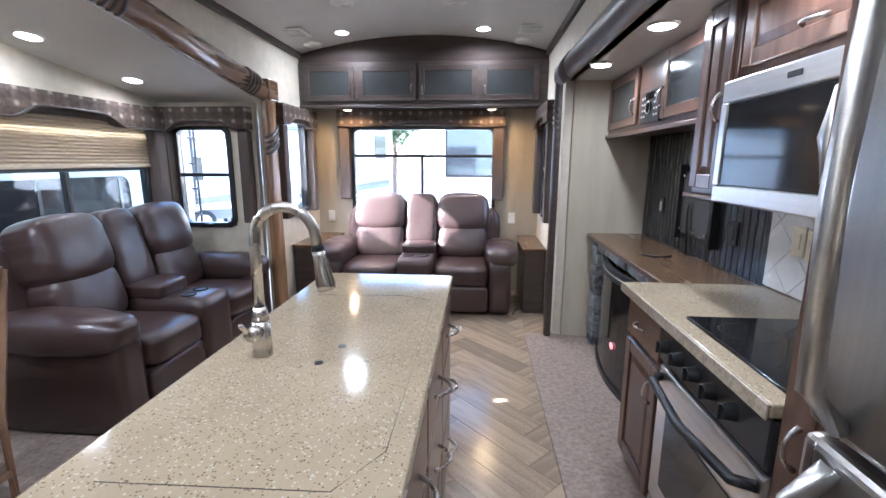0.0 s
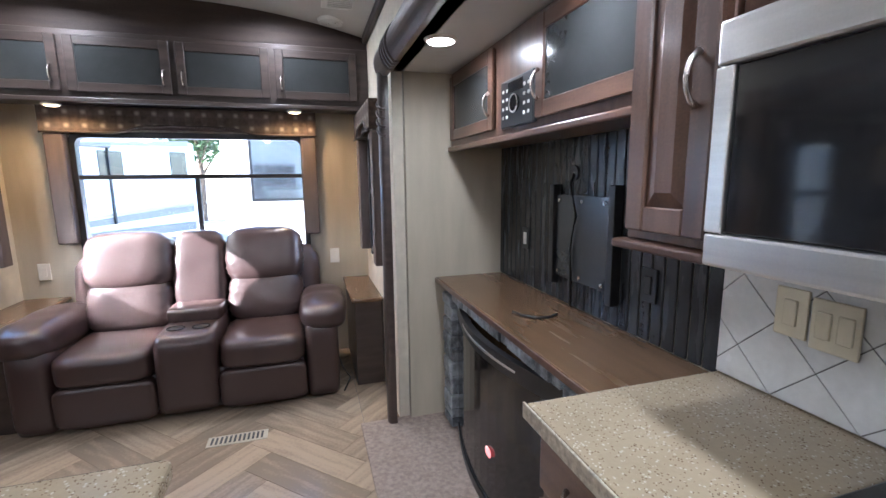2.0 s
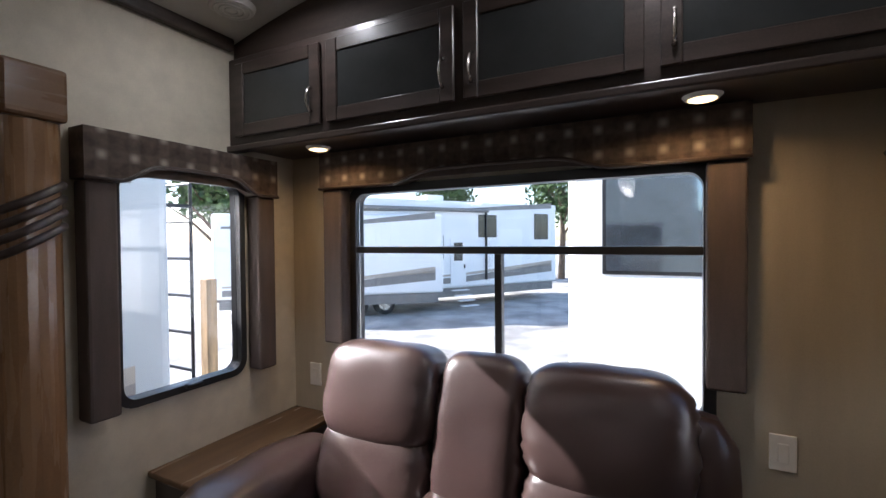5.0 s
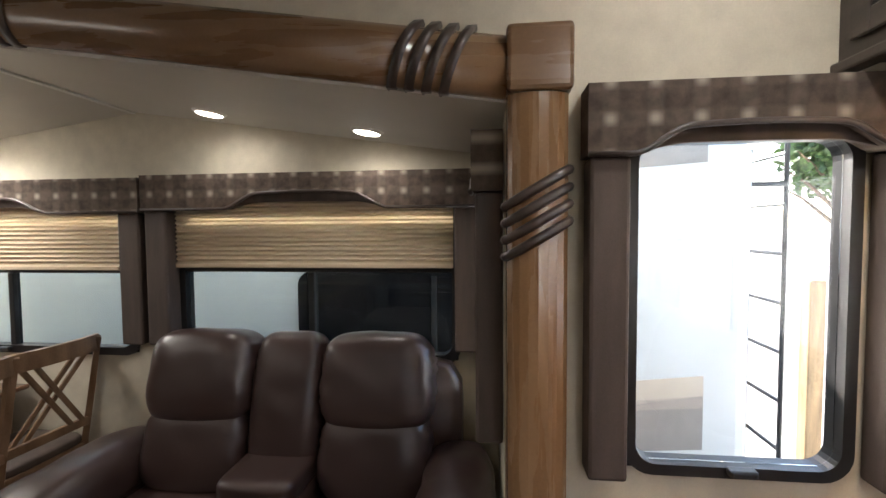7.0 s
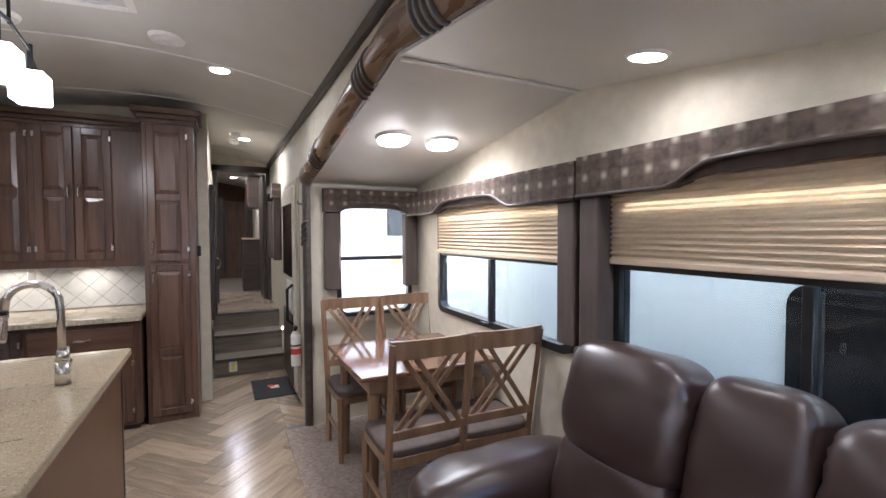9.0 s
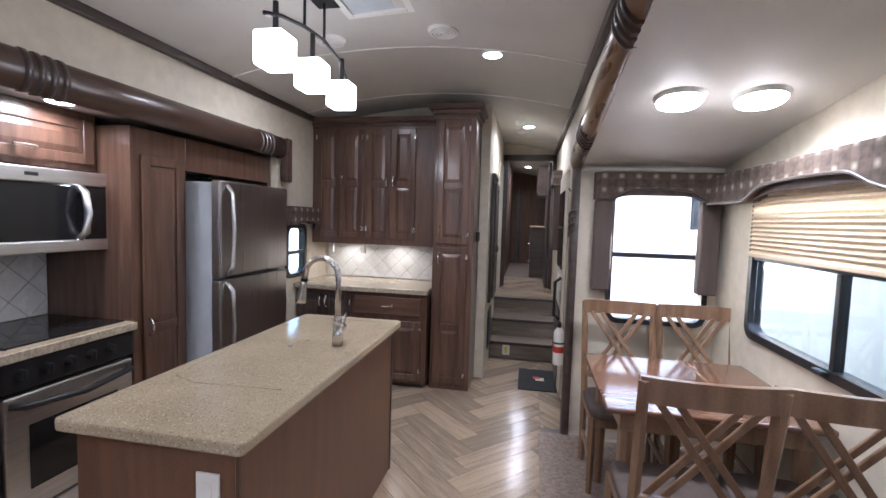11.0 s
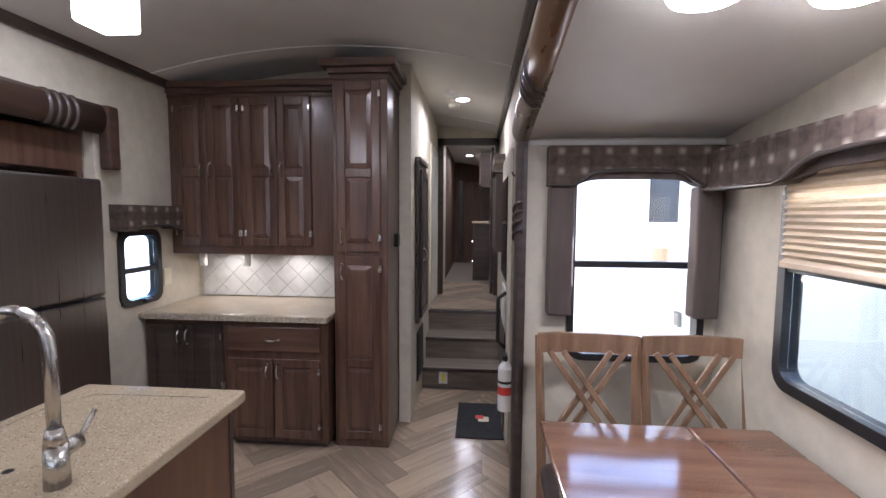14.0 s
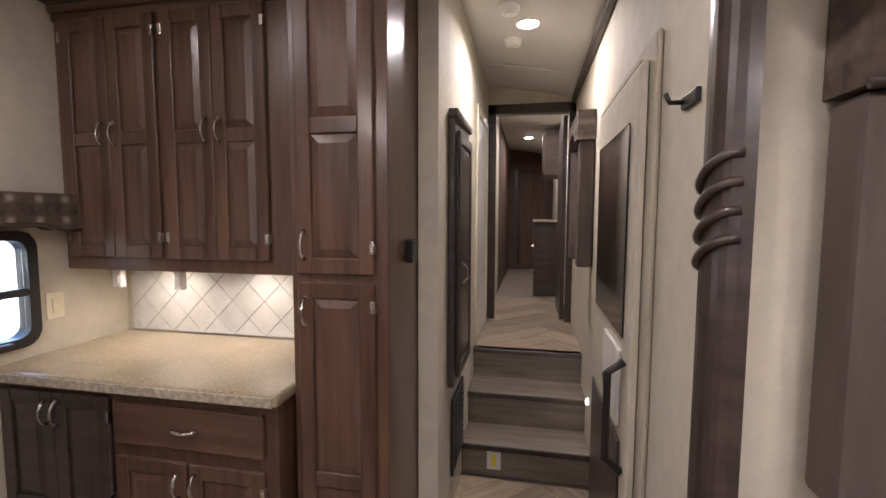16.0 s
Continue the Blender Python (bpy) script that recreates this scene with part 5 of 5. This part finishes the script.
sl = thing("step_light", pose(XL + 0.001, -1.62, 0.44), "small glowing step light on the hall wall", "lamp")
part("lens", cyl(bmesh.new(), (0, 0, 0), (0.012, 0, 0), 0.014, n=14), M_LED, sl)
part("bezel", cyl(bmesh.new(), (0, 0, 0), (0.006, 0, 0), 0.022, n=16), M_WHITE, sl)


# ---- lamps and ceiling fittings ----
def puck(x, y, z, tilt=0.0, warm=False, r=0.058, watts=None, oval=False):
    p = thing("ceiling_light", pose(x, y, z, tilt), "warm glowing puck light under the cabinet" if warm else "round recessed ceiling light, lit", "lamp", "recessed lights")
    part("bezel", cyl(bmesh.new(), (0, 0, -0.001), (0, 0, -0.012), r + 0.014, r + 0.004, 24), M_WHITE, p, smooth=False)
    part("lens", cyl(bmesh.new(), (0, 0, -0.0125), (0, 0, -0.016), r - 0.002, r - 0.012, 24), M_LENSW if warm else M_LENS, p)
    disc_lamp(x, y, z - 0.022, LAMP_W if watts is None else watts, r * 1.6, (1.0, 0.62, 0.28) if warm else (1.0, 0.97, 0.93))
    return p


for x, y in ((-1.09, 4.92), (0.37, 4.92)):
    puck(x, y, 1.954, warm=True, r=0.04, watts=5)
for x, y in ((-1.0, 4.53), (0.27, 4.53), (-0.94, 0.48), (0.27, 0.48)):
    puck(x, y, arch(x), watts=9 if y > 2 else 6.5)
puck(-1.17, -1.55, arch(-1.17), watts=10)
for y in (-3.7, -5.2):
    puck(-1.15, y, arch(-1.15), watts=8)
for x, y in ((1.01, 1.62), (1.05, 2.50), (1.0, 3.31)):
    puck(x, y, 2.04, watts=4.2)
for y in (2.71, 3.43):
    puck(-2.19, y, RZ - (RZ - EZ) * (y - RY) / (E1 - RY), tilt=-8.2, watts=1.8)
for x in (-1.82, -2.13):
    z = EZ + (RZ - EZ) * (1.31 - E0) / (RY - E0)
    p = thing("dome_light", pose(x, 1.31, z, 7.9), "oval white dome light, lit, on the slide-out ceiling", "lamp", "dome lights")
    part("rim", cyl(bmesh.new(), (0, 0, -0.001), (0, 0, -0.02), 0.105, 0.095, 28), M_WHITE, p)
    part("diffuser", puff(bmesh.new(), (0, 0, -0.022), (0.18, 0.18, 0.05), 2.3, n=6), M_LENS, p, smooth=True)
    disc_lamp(x, 1.31, z - 0.06, 6, 0.2)
# two bare warm lamps added under the hutch cabinet, with no fitting
disc_lamp(0.05, -0.80, 1.245, 1.3, 0.25, (1, 0.88, 0.7))
disc_lamp(0.55, -0.80, 1.245, 1.3, 0.25, (1, 0.88, 0.7))


def vent(x, y):
    v = thing("ceiling_vent", pose(x, y, arch(x)), "square white ceiling air vent", "vent", "ceiling vents")
    part("frame", B(-0.11, 0.11, -0.13, 0.13, -0.012, 0.0, 0.004), M_WHITE, v)
    part("backing", B(-0.075, 0.075, -0.095, 0.095, -0.0135, -0.0125), M_RVG, v)
    for k in range(7):
        part("slat", B(-0.075, 0.075, -0.09 + 0.028 * k, -0.078 + 0.028 * k, -0.018, -0.014), M_SEAM, v)


def speaker(x, y):
    v = thing("ceiling_speaker", pose(x, y, arch(x)), "round white ceiling speaker", "speaker", "ceiling speakers")
    part("rim", cyl(bmesh.new(), (0, 0, 0.005), (0, 0, -0.016), 0.095, 0.085, 28), M_WHITE, v)
    for k in range(3):
        bm = bmesh.new()
        r = 0.025 + 0.022 * k
        tube(bm, [(r * math.cos(a), r * math.sin(a), -0.017) for a in (2 * math.pi * i / 24 for i in range(25))], 0.004, 4)
        part("grille_ring", bm, M_SEAM, v, smooth=True)


vent(-1.34, 4.28), vent(0.68, 4.32)
for x, y in ((-1.34, 4.69), (0.65, 4.72), (-0.79, 3.85), (0.05, 3.9), (-0.68, 0.79), (0.05, 0.74)):
    speaker(x, y)
for y in (-1.38, -1.82):
    v = thing("smoke_alarm", pose(-1.08, y, arch(-1.08)), "small round white alarm on the hall ceiling", "alarm")
    part("shell", cyl(bmesh.new(), (0, 0, 0.0), (0, 0, -0.035), 0.055, 0.045, 24), M_WHITE, v)
    part("grille", cyl(bmesh.new(), (0, 0, -0.036), (0, 0, -0.042), 0.03, 0.025, 16), M_SEAM, v)
for x in (0.74, 0.40):
    bk = thing("under_cabinet_bracket", pose(x, -0.80, 1.16), "small white plastic bracket under the hutch cabinet", "bracket")
    part("bracket_body", B(-0.025, 0.025, -0.015, 0.015, 0, 0.098, 0.006), M_WHITE, bk)
    part("bracket_clip", B(-0.015, 0.015, 0.0155, 0.02, 0.02, 0.06, 0.002), M_SEAM, bk)
rv = thing("roof_vent", pose(-0.385, 1.22, arch(-0.385) + 0.001, 0, 3, 0), "square white roof vent with a pale lid beside the pendant", "vent")
for b in ((-0.19, -0.15, -0.19, 0.19), (0.15, 0.19, -0.19, 0.19), (-0.149, 0.149, -0.19, -0.15), (-0.149, 0.149, 0.15, 0.19)):
    part("frame", B(*b, -0.02, 0.0, 0.004), M_WHITE, rv)
# no opening above: the daylight is put into the lid's pale colour
part("lid", B(-0.149, 0.149, -0.149, 0.149, -0.008, -0.002), M_RVS, rv, "opaque lid, pale blue-grey for the daylight through it")
# pendant
pd = thing("pendant_light", pose(-0.15, 1.33, 0), "dark pendant bar with three white square glass shades, lit", "lamp")
part("canopy", B(-0.06, 0.06, -0.16, 0.16, arch(-0.15) - 0.03, arch(-0.15), 0.006), M_BLACK, pd)
for y in (-0.1, 0.1):
    part("rod", cyl(bmesh.new(), (0, y, 2.40), (0, y, arch(-0.15) - 0.03), 0.007, n=8), M_BLACK, pd)
part("arm", tube(bmesh.new(), [(0, -0.40, 2.30), (0, -0.30, 2.38), (0, -0.1, 2.415), (0, 0.1, 2.40), (0, 0.3, 2.36), (0, 0.42, 2.32)], 0.009, 8), M_BLACK, pd, smooth=True)
for y in (-0.32, 0.02, 0.34):
    sh = part("shade", B(-0.065, 0.065, y - 0.065, y + 0.065, 2.13, 2.27, 0.012, 3), M_OPAL, pd, "white frosted glass cube")
    part("stem", cyl(bmesh.new(), (0, y, 2.272), (0, y, 2.40), 0.012, n=10), M_BLACK, sh)
    lp = new("lamp", bpy.data.lights.new("lamp", "POINT"))
    lp.data.energy, lp.data.shadow_soft_size, lp.data.color, lp.location = 2.2 * DIM, 0.05, (1, 0.92, 0.82), (-0.15, 1.33 + y, 2.10)
fv = thing("floor_register", pose(-0.03, 4.0, 0.001), "tan metal floor vent before the rear loveseat", "vent")
part("frame", B(-0.16, 0.16, -0.05, 0.05, 0, 0.005, 0.002), M_TAN, fv)
for k in range(12):
    part("slot", B(-0.14 + 0.024 * k, -0.128 + 0.024 * k, -0.035, 0.035, 0.0052, 0.0062), M_BLACK, fv)
solid("floor_cable", tube(bmesh.new(), [(0.58, 5.15, 0.12), (0.60, 5.05, 0.02), (0.62, 4.8, 0.006), (0.66, 4.6, 0.006), (0.60, 4.4, 0.006)], 0.005, 6), M_BLACK, "black cable lying on the floor by the loveseat", "cable", True)


# ---- outdoors ----
GZ = -1.05
bm = bmesh.new()
bmesh.ops.create_grid(bm, x_segments=1, y_segments=1, size=900, matrix=Matrix.Translation((0, 0, GZ)))
setting("ground", bm, M_GRAVEL, "pale gravel lot")


def wheel(parent, x, y, r, sx):
    wl = part("wheel", cyl(bmesh.new(), (x, y, r), (x + sx * 0.22, y, r), r, n=28), M_TYRE, parent)
    part("rim", cyl(bmesh.new(), (x + sx * 0.221, y, r), (x + sx * 0.235, y, r), r * 0.62, n=20), M_NICKEL, wl)


def trailer(m, length, width, height, label, win=(), swoosh=True, steps=False, wheels=(), ladder=False, door_at=None, paint=None, dark_win=None, awning=None, bays=(), front=False, locks=()):
    """A parked travel trailer: its near long side lies on local y = 0, facing -y; x runs along it."""
    t = thing("travel_trailer", m, label, "trailer", "parked trailers")
    part("body", B(0, length, 0, width, 0.75, height, 0.10, 3), paint or M_RVW, t)
    part("underbelly", B(0.2, length - 0.2, 0.05, width - 0.05, 0.42, 0.748), M_RVG, t)
    if swoosh:
        for z0, z1, mm in ((0.85, 1.05, M_RVG), (1.12, 1.18, M_RVT), (height - 0.5, height - 0.42, M_RVG)):
            bm = prism(bmesh.new(), [(0.3, z0), (length * 0.5, z0 + 0.10), (length - 0.3, z0 + 0.35), (length - 0.3, z1 + 0.5), (length * 0.5, z1 + 0.12), (0.3, z1)], -0.006, -0.002)
            part("stripe", bm, mm, t, "curved dark stripe")
    for x, z, w, h in win:
        wd = part("window", B(x, x + w, -0.015, -0.002, z, z + h, 0.006), M_BLACK, t)
        part("pane", B(x + 0.04, x + w - 0.04, -0.02, -0.0155, z + 0.04, z + h - 0.04), M_RVGL if h > 1.2 else M_SMOKE, wd)
    if dark_win:
        x, z, w, h = dark_win
        out = []
        for cx, cz, a0 in ((x + w - 0.1, z + h - 0.1, 0), (x + 0.1, z + h - 0.1, 90), (x + 0.1, z + 0.1, 180), (x + w - 0.1, z + 0.1, 270)):
            out += [(cx + 0.1 * math.cos(radians(a0 + 15 * k)), cz + 0.1 * math.sin(radians(a0 + 15 * k))) for k in range(7)]
        wd = part("window", prism(bmesh.new(), out, -0.02, -0.002), M_TINTBLK, t, "black tinted window")
        for xm in (x + 0.13, x + 0.95, x + w - 0.13):
            part("mullion", B(xm - 0.018, xm + 0.018, -0.034, -0.0205, z + 0.03, z + h - 0.03, 0.004), M_BLACK, wd)
    if awning:
        xa, xb, za = awning
        aw = part("awning", cyl(bmesh.new(), (xa, -0.12, za), (xb, -0.12, za), 0.075, n=14), M_RVG, t, "rolled grey awning")
        for x in (xa + 0.05, xb - 0.05):
            part("awning_arm", B(x - 0.03, x + 0.03, -0.10, -0.003, 1.0, za - 0.05, 0.01), M_BLACK, aw)
    for x, z, w, h, win_in in bays:
        by = part("slide_box", B(x, x + w, -0.35, -0.003, z, z + h, 0.04), M_RVW, t)
        part("pane", B(x + win_in, x + w - win_in, -0.365, -0.351, z + 0.5, z + h - 0.35, 0.006), M_SMOKE, by)
    if door_at is not None:
        dr = part("door", B(door_at, door_at + 0.7, -0.02, -0.002, 0.85, 2.65, 0.006), M_RVW, t)
        part("pane", B(door_at + 0.15, door_at + 0.55, -0.025, -0.0205, 1.8, 2.5), M_SMOKE, dr)
        part("handle", B(door_at + 0.6, door_at + 0.66, -0.05, -0.021, 1.5, 1.65), M_BLACK, dr)
        for k in range(4):
            part("step", B(door_at, door_at + 0.7, -0.25 - 0.22 * k, -0.03 - 0.22 * k, 0.66 - 0.17 * k, 0.69 - 0.17 * k), M_RVW, t)
    if front:
        st = part("sticker", B(1.42, 1.64, -0.008, -0.002, 2.04, 2.32), M_WHITE, t, "white and red notice")
        part("sticker_print", B(1.435, 1.625, -0.011, -0.0085, 2.06, 2.22), M_POST, st)
        part("corner_moulding", B(1.86, 1.92, -0.03, -0.002, 0.80, height - 0.1, 0.02), M_RVG, t, "grey corner moulding")
        part("grab_rail", tube(bmesh.new(), [(1.45, -0.003, 1.85), (1.45, -0.06, 1.83), (1.47, -0.06, 1.2), (1.47, -0.003, 1.18)], 0.012, 8), M_WHITE, t, smooth=True)
    for x, z in locks:
        part("hatch_lock", B(x, x + 0.14, -0.03, -0.002, z, z + 0.14, 0.02), M_RVG, t)
    for x in wheels:
        bm = cyl(bmesh.new(), (x, -0.02, 0.38), (x, 0.22, 0.38), 0.38, n=28)
        wl = part("wheel", bm, M_TYRE, t)
        part("rim", cyl(bmesh.new(), (x, -0.035, 0.38), (x, -0.021, 0.38), 0.23, n=18), M_NICKEL, wl)
    part("roof_unit", B(length * 0.4, length * 0.4 + 0.8, width * 0.3, width * 0.7, height, height + 0.28, 0.06), M_RVW, t)
    if ladder:
        ld = part("ladder", cyl(bmesh.new(), (length + 0.22, 0.10, 0.7), (length + 0.22, 0.10, height), 0.015, n=8), M_BLACK, t)
        part("rail", cyl(bmesh.new(), (length + 0.22, 0.50, 0.7), (length + 0.22, 0.50, height), 0.015, n=8), M_BLACK, ld)
        for z in (1.0, height - 0.3):
            part("standoff", B(length - 0.01, length + 0.22, 0.085, 0.115, z, z + 0.03), M_BLACK, ld)
        for k in range(8):
            part("rung", cyl(bmesh.new(), (length + 0.22, 0.10, 0.85 + 0.32 * k), (length + 0.22, 0.50, 0.85 + 0.32 * k), 0.014, n=8), M_BLACK, ld)
    return t


# beside the slide-out: near side faces +x, local x runs to +y
trailer(rz_pose(-3.25, -2.2, GZ, 90), 7.8, 2.4, 3.18, "whitish travel trailer parked close beside, coloured blue-grey for its shade, with a ladder", ladder=True, wheels=(3.3, 4.2), paint=M_RVS, dark_win=(4.83, 1.3, 1.9, 1.04), locks=((0.12, 1.55), (0.10, 1.12)))
# behind: long side faces -y
trailer(rz_pose(-9.7, 14.7, GZ, 57), 10.2, 2.5, 4.1, "white and grey fifth-wheel trailer across the lot", win=((3.9, 1.9, 0.5, 0.9), (6.0, 2.7, 0.9, 0.9), (8.9, 2.6, 0.8, 1.1)), wheels=(1.0, 2.0), door_at=4.7, awning=(0.3, 6.4, 3.75), bays=((1.6, 1.0, 2.0, 2.3, 0.3),))
trailer(rz_pose(-0.75, 8.6, GZ, 2), 8.5, 2.5, 3.9, "large white trailer behind, its dark window coloured blue-grey for the reflected sky", win=((0.38, 2.2, 2.9, 1.3),), swoosh=False, wheels=(5.5, 6.5))
trailer(rz_pose(-12.5, 12.5, GZ, 40), 7.5, 2.4, 3.5, "white trailer with grey stripes further off", win=((3.0, 1.8, 1.2, 0.8),), wheels=(3.2, 4.1))
# ahead of the dinette window: faces +y
trailer(rz_pose(-2.0, -3.2, GZ, 180), 2.6, 8.0, 3.9, "white trailer with its end towards the dinette window", win=((1.37, 2.53, 0.47, 0.62),), swoosh=False, front=True)
# right side
trailer(rz_pose(6.5, 9.5, GZ, -90), 9.0, 2.4, 3.6, "white trailer parked beyond the kitchen side", win=((2.0, 1.8, 1.2, 0.8), (5.0, 1.8, 1.2, 0.8)), wheels=(4.0, 5.0))
ps = thing("wooden_post", pose(-4.1, 6.5, GZ), "pine post standing on the gravel", "post")
part("post_body", B(-0.06, 0.06, -0.06, 0.06, 0, 2.2, 0.01), M_POST, ps)


def tree(x, y, h, seed):
    t = thing("tree", pose(x, y, GZ), "green leafy tree behind the parked trailers", "tree", "distant trees")
    rr = random.Random(seed)
    bm = bmesh.new()
    tube(bm, [(0, 0, 0), (0.1, 0.05, h * 0.3), (0, 0.1, h * 0.7)], [0.25, 0.18, 0.07], 8)
    for k in range(6):
        a = rr.uniform(0, 6.28)
        tube(bm, [(0.03, 0.05, h * (0.3 + 0.06 * k)), (1.1 * math.cos(a), 1.1 * math.sin(a), h * (0.45 + 0.06 * k)), (1.9 * math.cos(a), 1.9 * math.sin(a), h * (0.52 + 0.06 * k))], [0.09, 0.05, 0.02], 6)
    part("trunk", bm, M_BARK, t)
    verts, faces = [], []
    for k in range(2600):
        d = Vector((rr.gauss(0, 1), rr.gauss(0, 1), rr.gauss(0, 1))).normalized() * rr.uniform(0.55, 1) * (0.8 + 0.35 * noise.noise(Vector((k % 13, seed, 0.5))))
        c = Vector((d.x * h * 0.30, d.y * h * 0.30, h * 0.68 + d.z * h * 0.32))
        u = Vector((rr.gauss(0, 1), rr.gauss(0, 1), rr.gauss(0, 1))).normalized() * 0.17
        v = u.orthogonal().normalized() * 0.09
        i = len(verts)
        verts += [c - u, c + v, c + u, c - v]
        faces.append((i, i + 1, i + 2, i + 3))
    me = bpy.data.meshes.new("crown")
    me.from_pydata(verts, [], faces)
    me.materials.append(M_LEAF)
    cr = new("crown", me)
    cr.parent = t


for k, (x, y, h) in enumerate(((-13, 30, 8), (-6, 33, 9), (0.5, 31, 8), (7, 34, 9), (-20, 26, 8), (-17, 16, 8))):
    tree(x, y, h, k)


# ---- tiled splashbacks, floor planks ----
def clip(poly, x0, x1, y0, y1):
    for ax, lim, s in ((0, x0, 1), (0, x1, -1), (1, y0, 1), (1, y1, -1)):
        out = []
        for i, p in enumerate(poly):
            q = poly[(i + 1) % len(poly)]
            a, b = s * (p[ax] - lim), s * (q[ax] - lim)
            if a >= 0:
                out.append(p)
            if a * b < 0:
                t = a / (a - b)
                out.append((p[0] + t * (q[0] - p[0]), p[1] + t * (q[1] - p[1])))
        poly = out
        if len(poly) < 3:
            return []
    return poly


def area(p):
    return abs(sum(p[i][0] * p[(i + 1) % len(p)][1] - p[(i + 1) % len(p)][0] * p[i][1] for i in range(len(p)))) / 2


def slab(name, poly, put, th, material, parent):
    """A flat piece from a 2D outline; put maps (a, b, depth) into the world."""
    n = len(poly)
    verts = [put(a, b, 0) for a, b in poly] + [put(a, b, th) for a, b in poly]
    faces = [tuple(range(n, 2 * n)), tuple(range(n))[::-1]] + [(i, (i + 1) % n, n + (i + 1) % n, n + i) for i in range(n)]
    me = bpy.data.meshes.new(name)
    me.from_pydata(verts, [], faces)
    bm = bmesh.new()
    bm.from_mesh(me)
    bmesh.ops.recalc_face_normals(bm, faces=bm.faces)
    bm.to_mesh(me)
    bm.free()
    me.materials.append(material)
    ob = new(name, me)
    ob.parent = parent
    return ob


def diamond_tiles(name, a0, a1, b0, b1, put, label, s=0.125):
    p = tagged(new(name, mesh_of(name, bmesh.new(), M_GROUT)), label, "splashback", kind="structure")
    bm = bmesh.new()
    vs = [bm.verts.new(put(a, b, d)) for d in (0, 0.006) for a, b in ((a0, b0), (a1, b0), (a1, b1), (a0, b1))]
    for f in ((0, 1, 2, 3), (4, 5, 6, 7), (0, 1, 5, 4), (1, 2, 6, 5), (2, 3, 7, 6), (3, 0, 4, 7)):
        bm.faces.new([vs[i] for i in f])
    bmesh.ops.recalc_face_normals(bm, faces=bm.faces)
    part("grout_bed", bm, M_GROUT, p)
    h = s / math.sqrt(2)
    g = 0.0022
    for i in range(-30, 31):
        for j in range(-30, 31):
            ca, cb = a0 + (i + j) * h, b0 + (i - j) * h
            if not (a0 - s < ca < a1 + s and b0 - s < cb < b1 + s):
                continue
            q = clip([(ca - h + g, cb), (ca, cb - h + g), (ca + h - g, cb), (ca, cb + h - g)], a0 + 0.002, a1 - 0.002, b0 + 0.002, b1 - 0.002)
            if q and area(q) > 1e-4:
                slab("tile", q, lambda a, b, d: put(a, b, 0.0065 + d), 0.004, M_TILE, p)


diamond_tiles("splashback_kitchen", 1.305, 2.355, 0.905, 1.30, lambda a, b, d: (1.545 - d, a, b), "white diamond-laid tile splashback behind the cooktop", 0.14)
diamond_tiles("splashback_hutch", -0.36, 0.86, 0.905, 1.255, lambda a, b, d: (a, -0.988 + d, b), "white diamond-laid tile splashback over the hutch", 0.125)

planks = bpy.data.objects["floor"]
up = bpy.data.objects["floor_upper"]
PW, PN = 0.17, 4
PL = PW * PN
r2 = math.sqrt(0.5)
base_mesh = {}


def plank(u0, v0, u1, v1, rot, bounds, z, parent):
    g = 0.0012
    q = [(u0 + g, v0 + g), (u1 - g, v0 + g), (u1 - g, v1 - g), (u0 + g, v1 - g)]
    q = [((u - v) * r2 - 0.32, (u + v) * r2 - 1.0) for u, v in q]
    q = clip(q, *bounds)
    if not q or area(q) < 4e-4:
        return
    cx, cy = sum(p[0] for p in q) / len(q), sum(p[1] for p in q) / len(q)
    ang = radians(-45 if rot else 45)
    c, s = math.cos(ang), math.sin(ang)
    loc = [((x - cx) * c + (y - cy) * s, -(x - cx) * s + (y - cy) * c) for x, y in q]
    ob = slab("plank", loc, lambda a, b, d: (a, b, d - 0.004), 0.004, M_PLANK, parent)
    ob.location = (cx, cy, z)
    ob.rotation_euler = (0, 0, ang)


for bounds, z, parent in (((-1.36, 0.68, -1.48, YR - 0.01), 0.0, planks), ((XL, -0.84, -3.9, -2.05), 0.603, up)):
    for k in range(-60, 80):
        for n in range(-6, 7):
            ox, oy = k * PW - n * PL, k * PW + n * PL
            plank(ox, oy, ox + PL, oy + PW, False, bounds, z, parent)
            plank(ox, oy + PW, ox + PW, oy + PW + PL, True, bounds, z, parent)
# the strips beside the carpets
for bounds in ((XL, -1.362, -1.48, 0.1), (XL, -1.362, 4.01, YR - 0.01), (0.682, XR, 3.94, YR - 0.01), (0.682, XR, -0.99, -0.07)):
    for k in range(-60, 80):
        for n in range(-6, 7):
            ox, oy = k * PW - n * PL, k * PW + n * PL
            plank(ox, oy, ox + PL, oy + PW, False, bounds, 0.0, planks)
            plank(ox, oy + PW, ox + PW, oy + PW + PL, True, bounds, 0.0, planks)
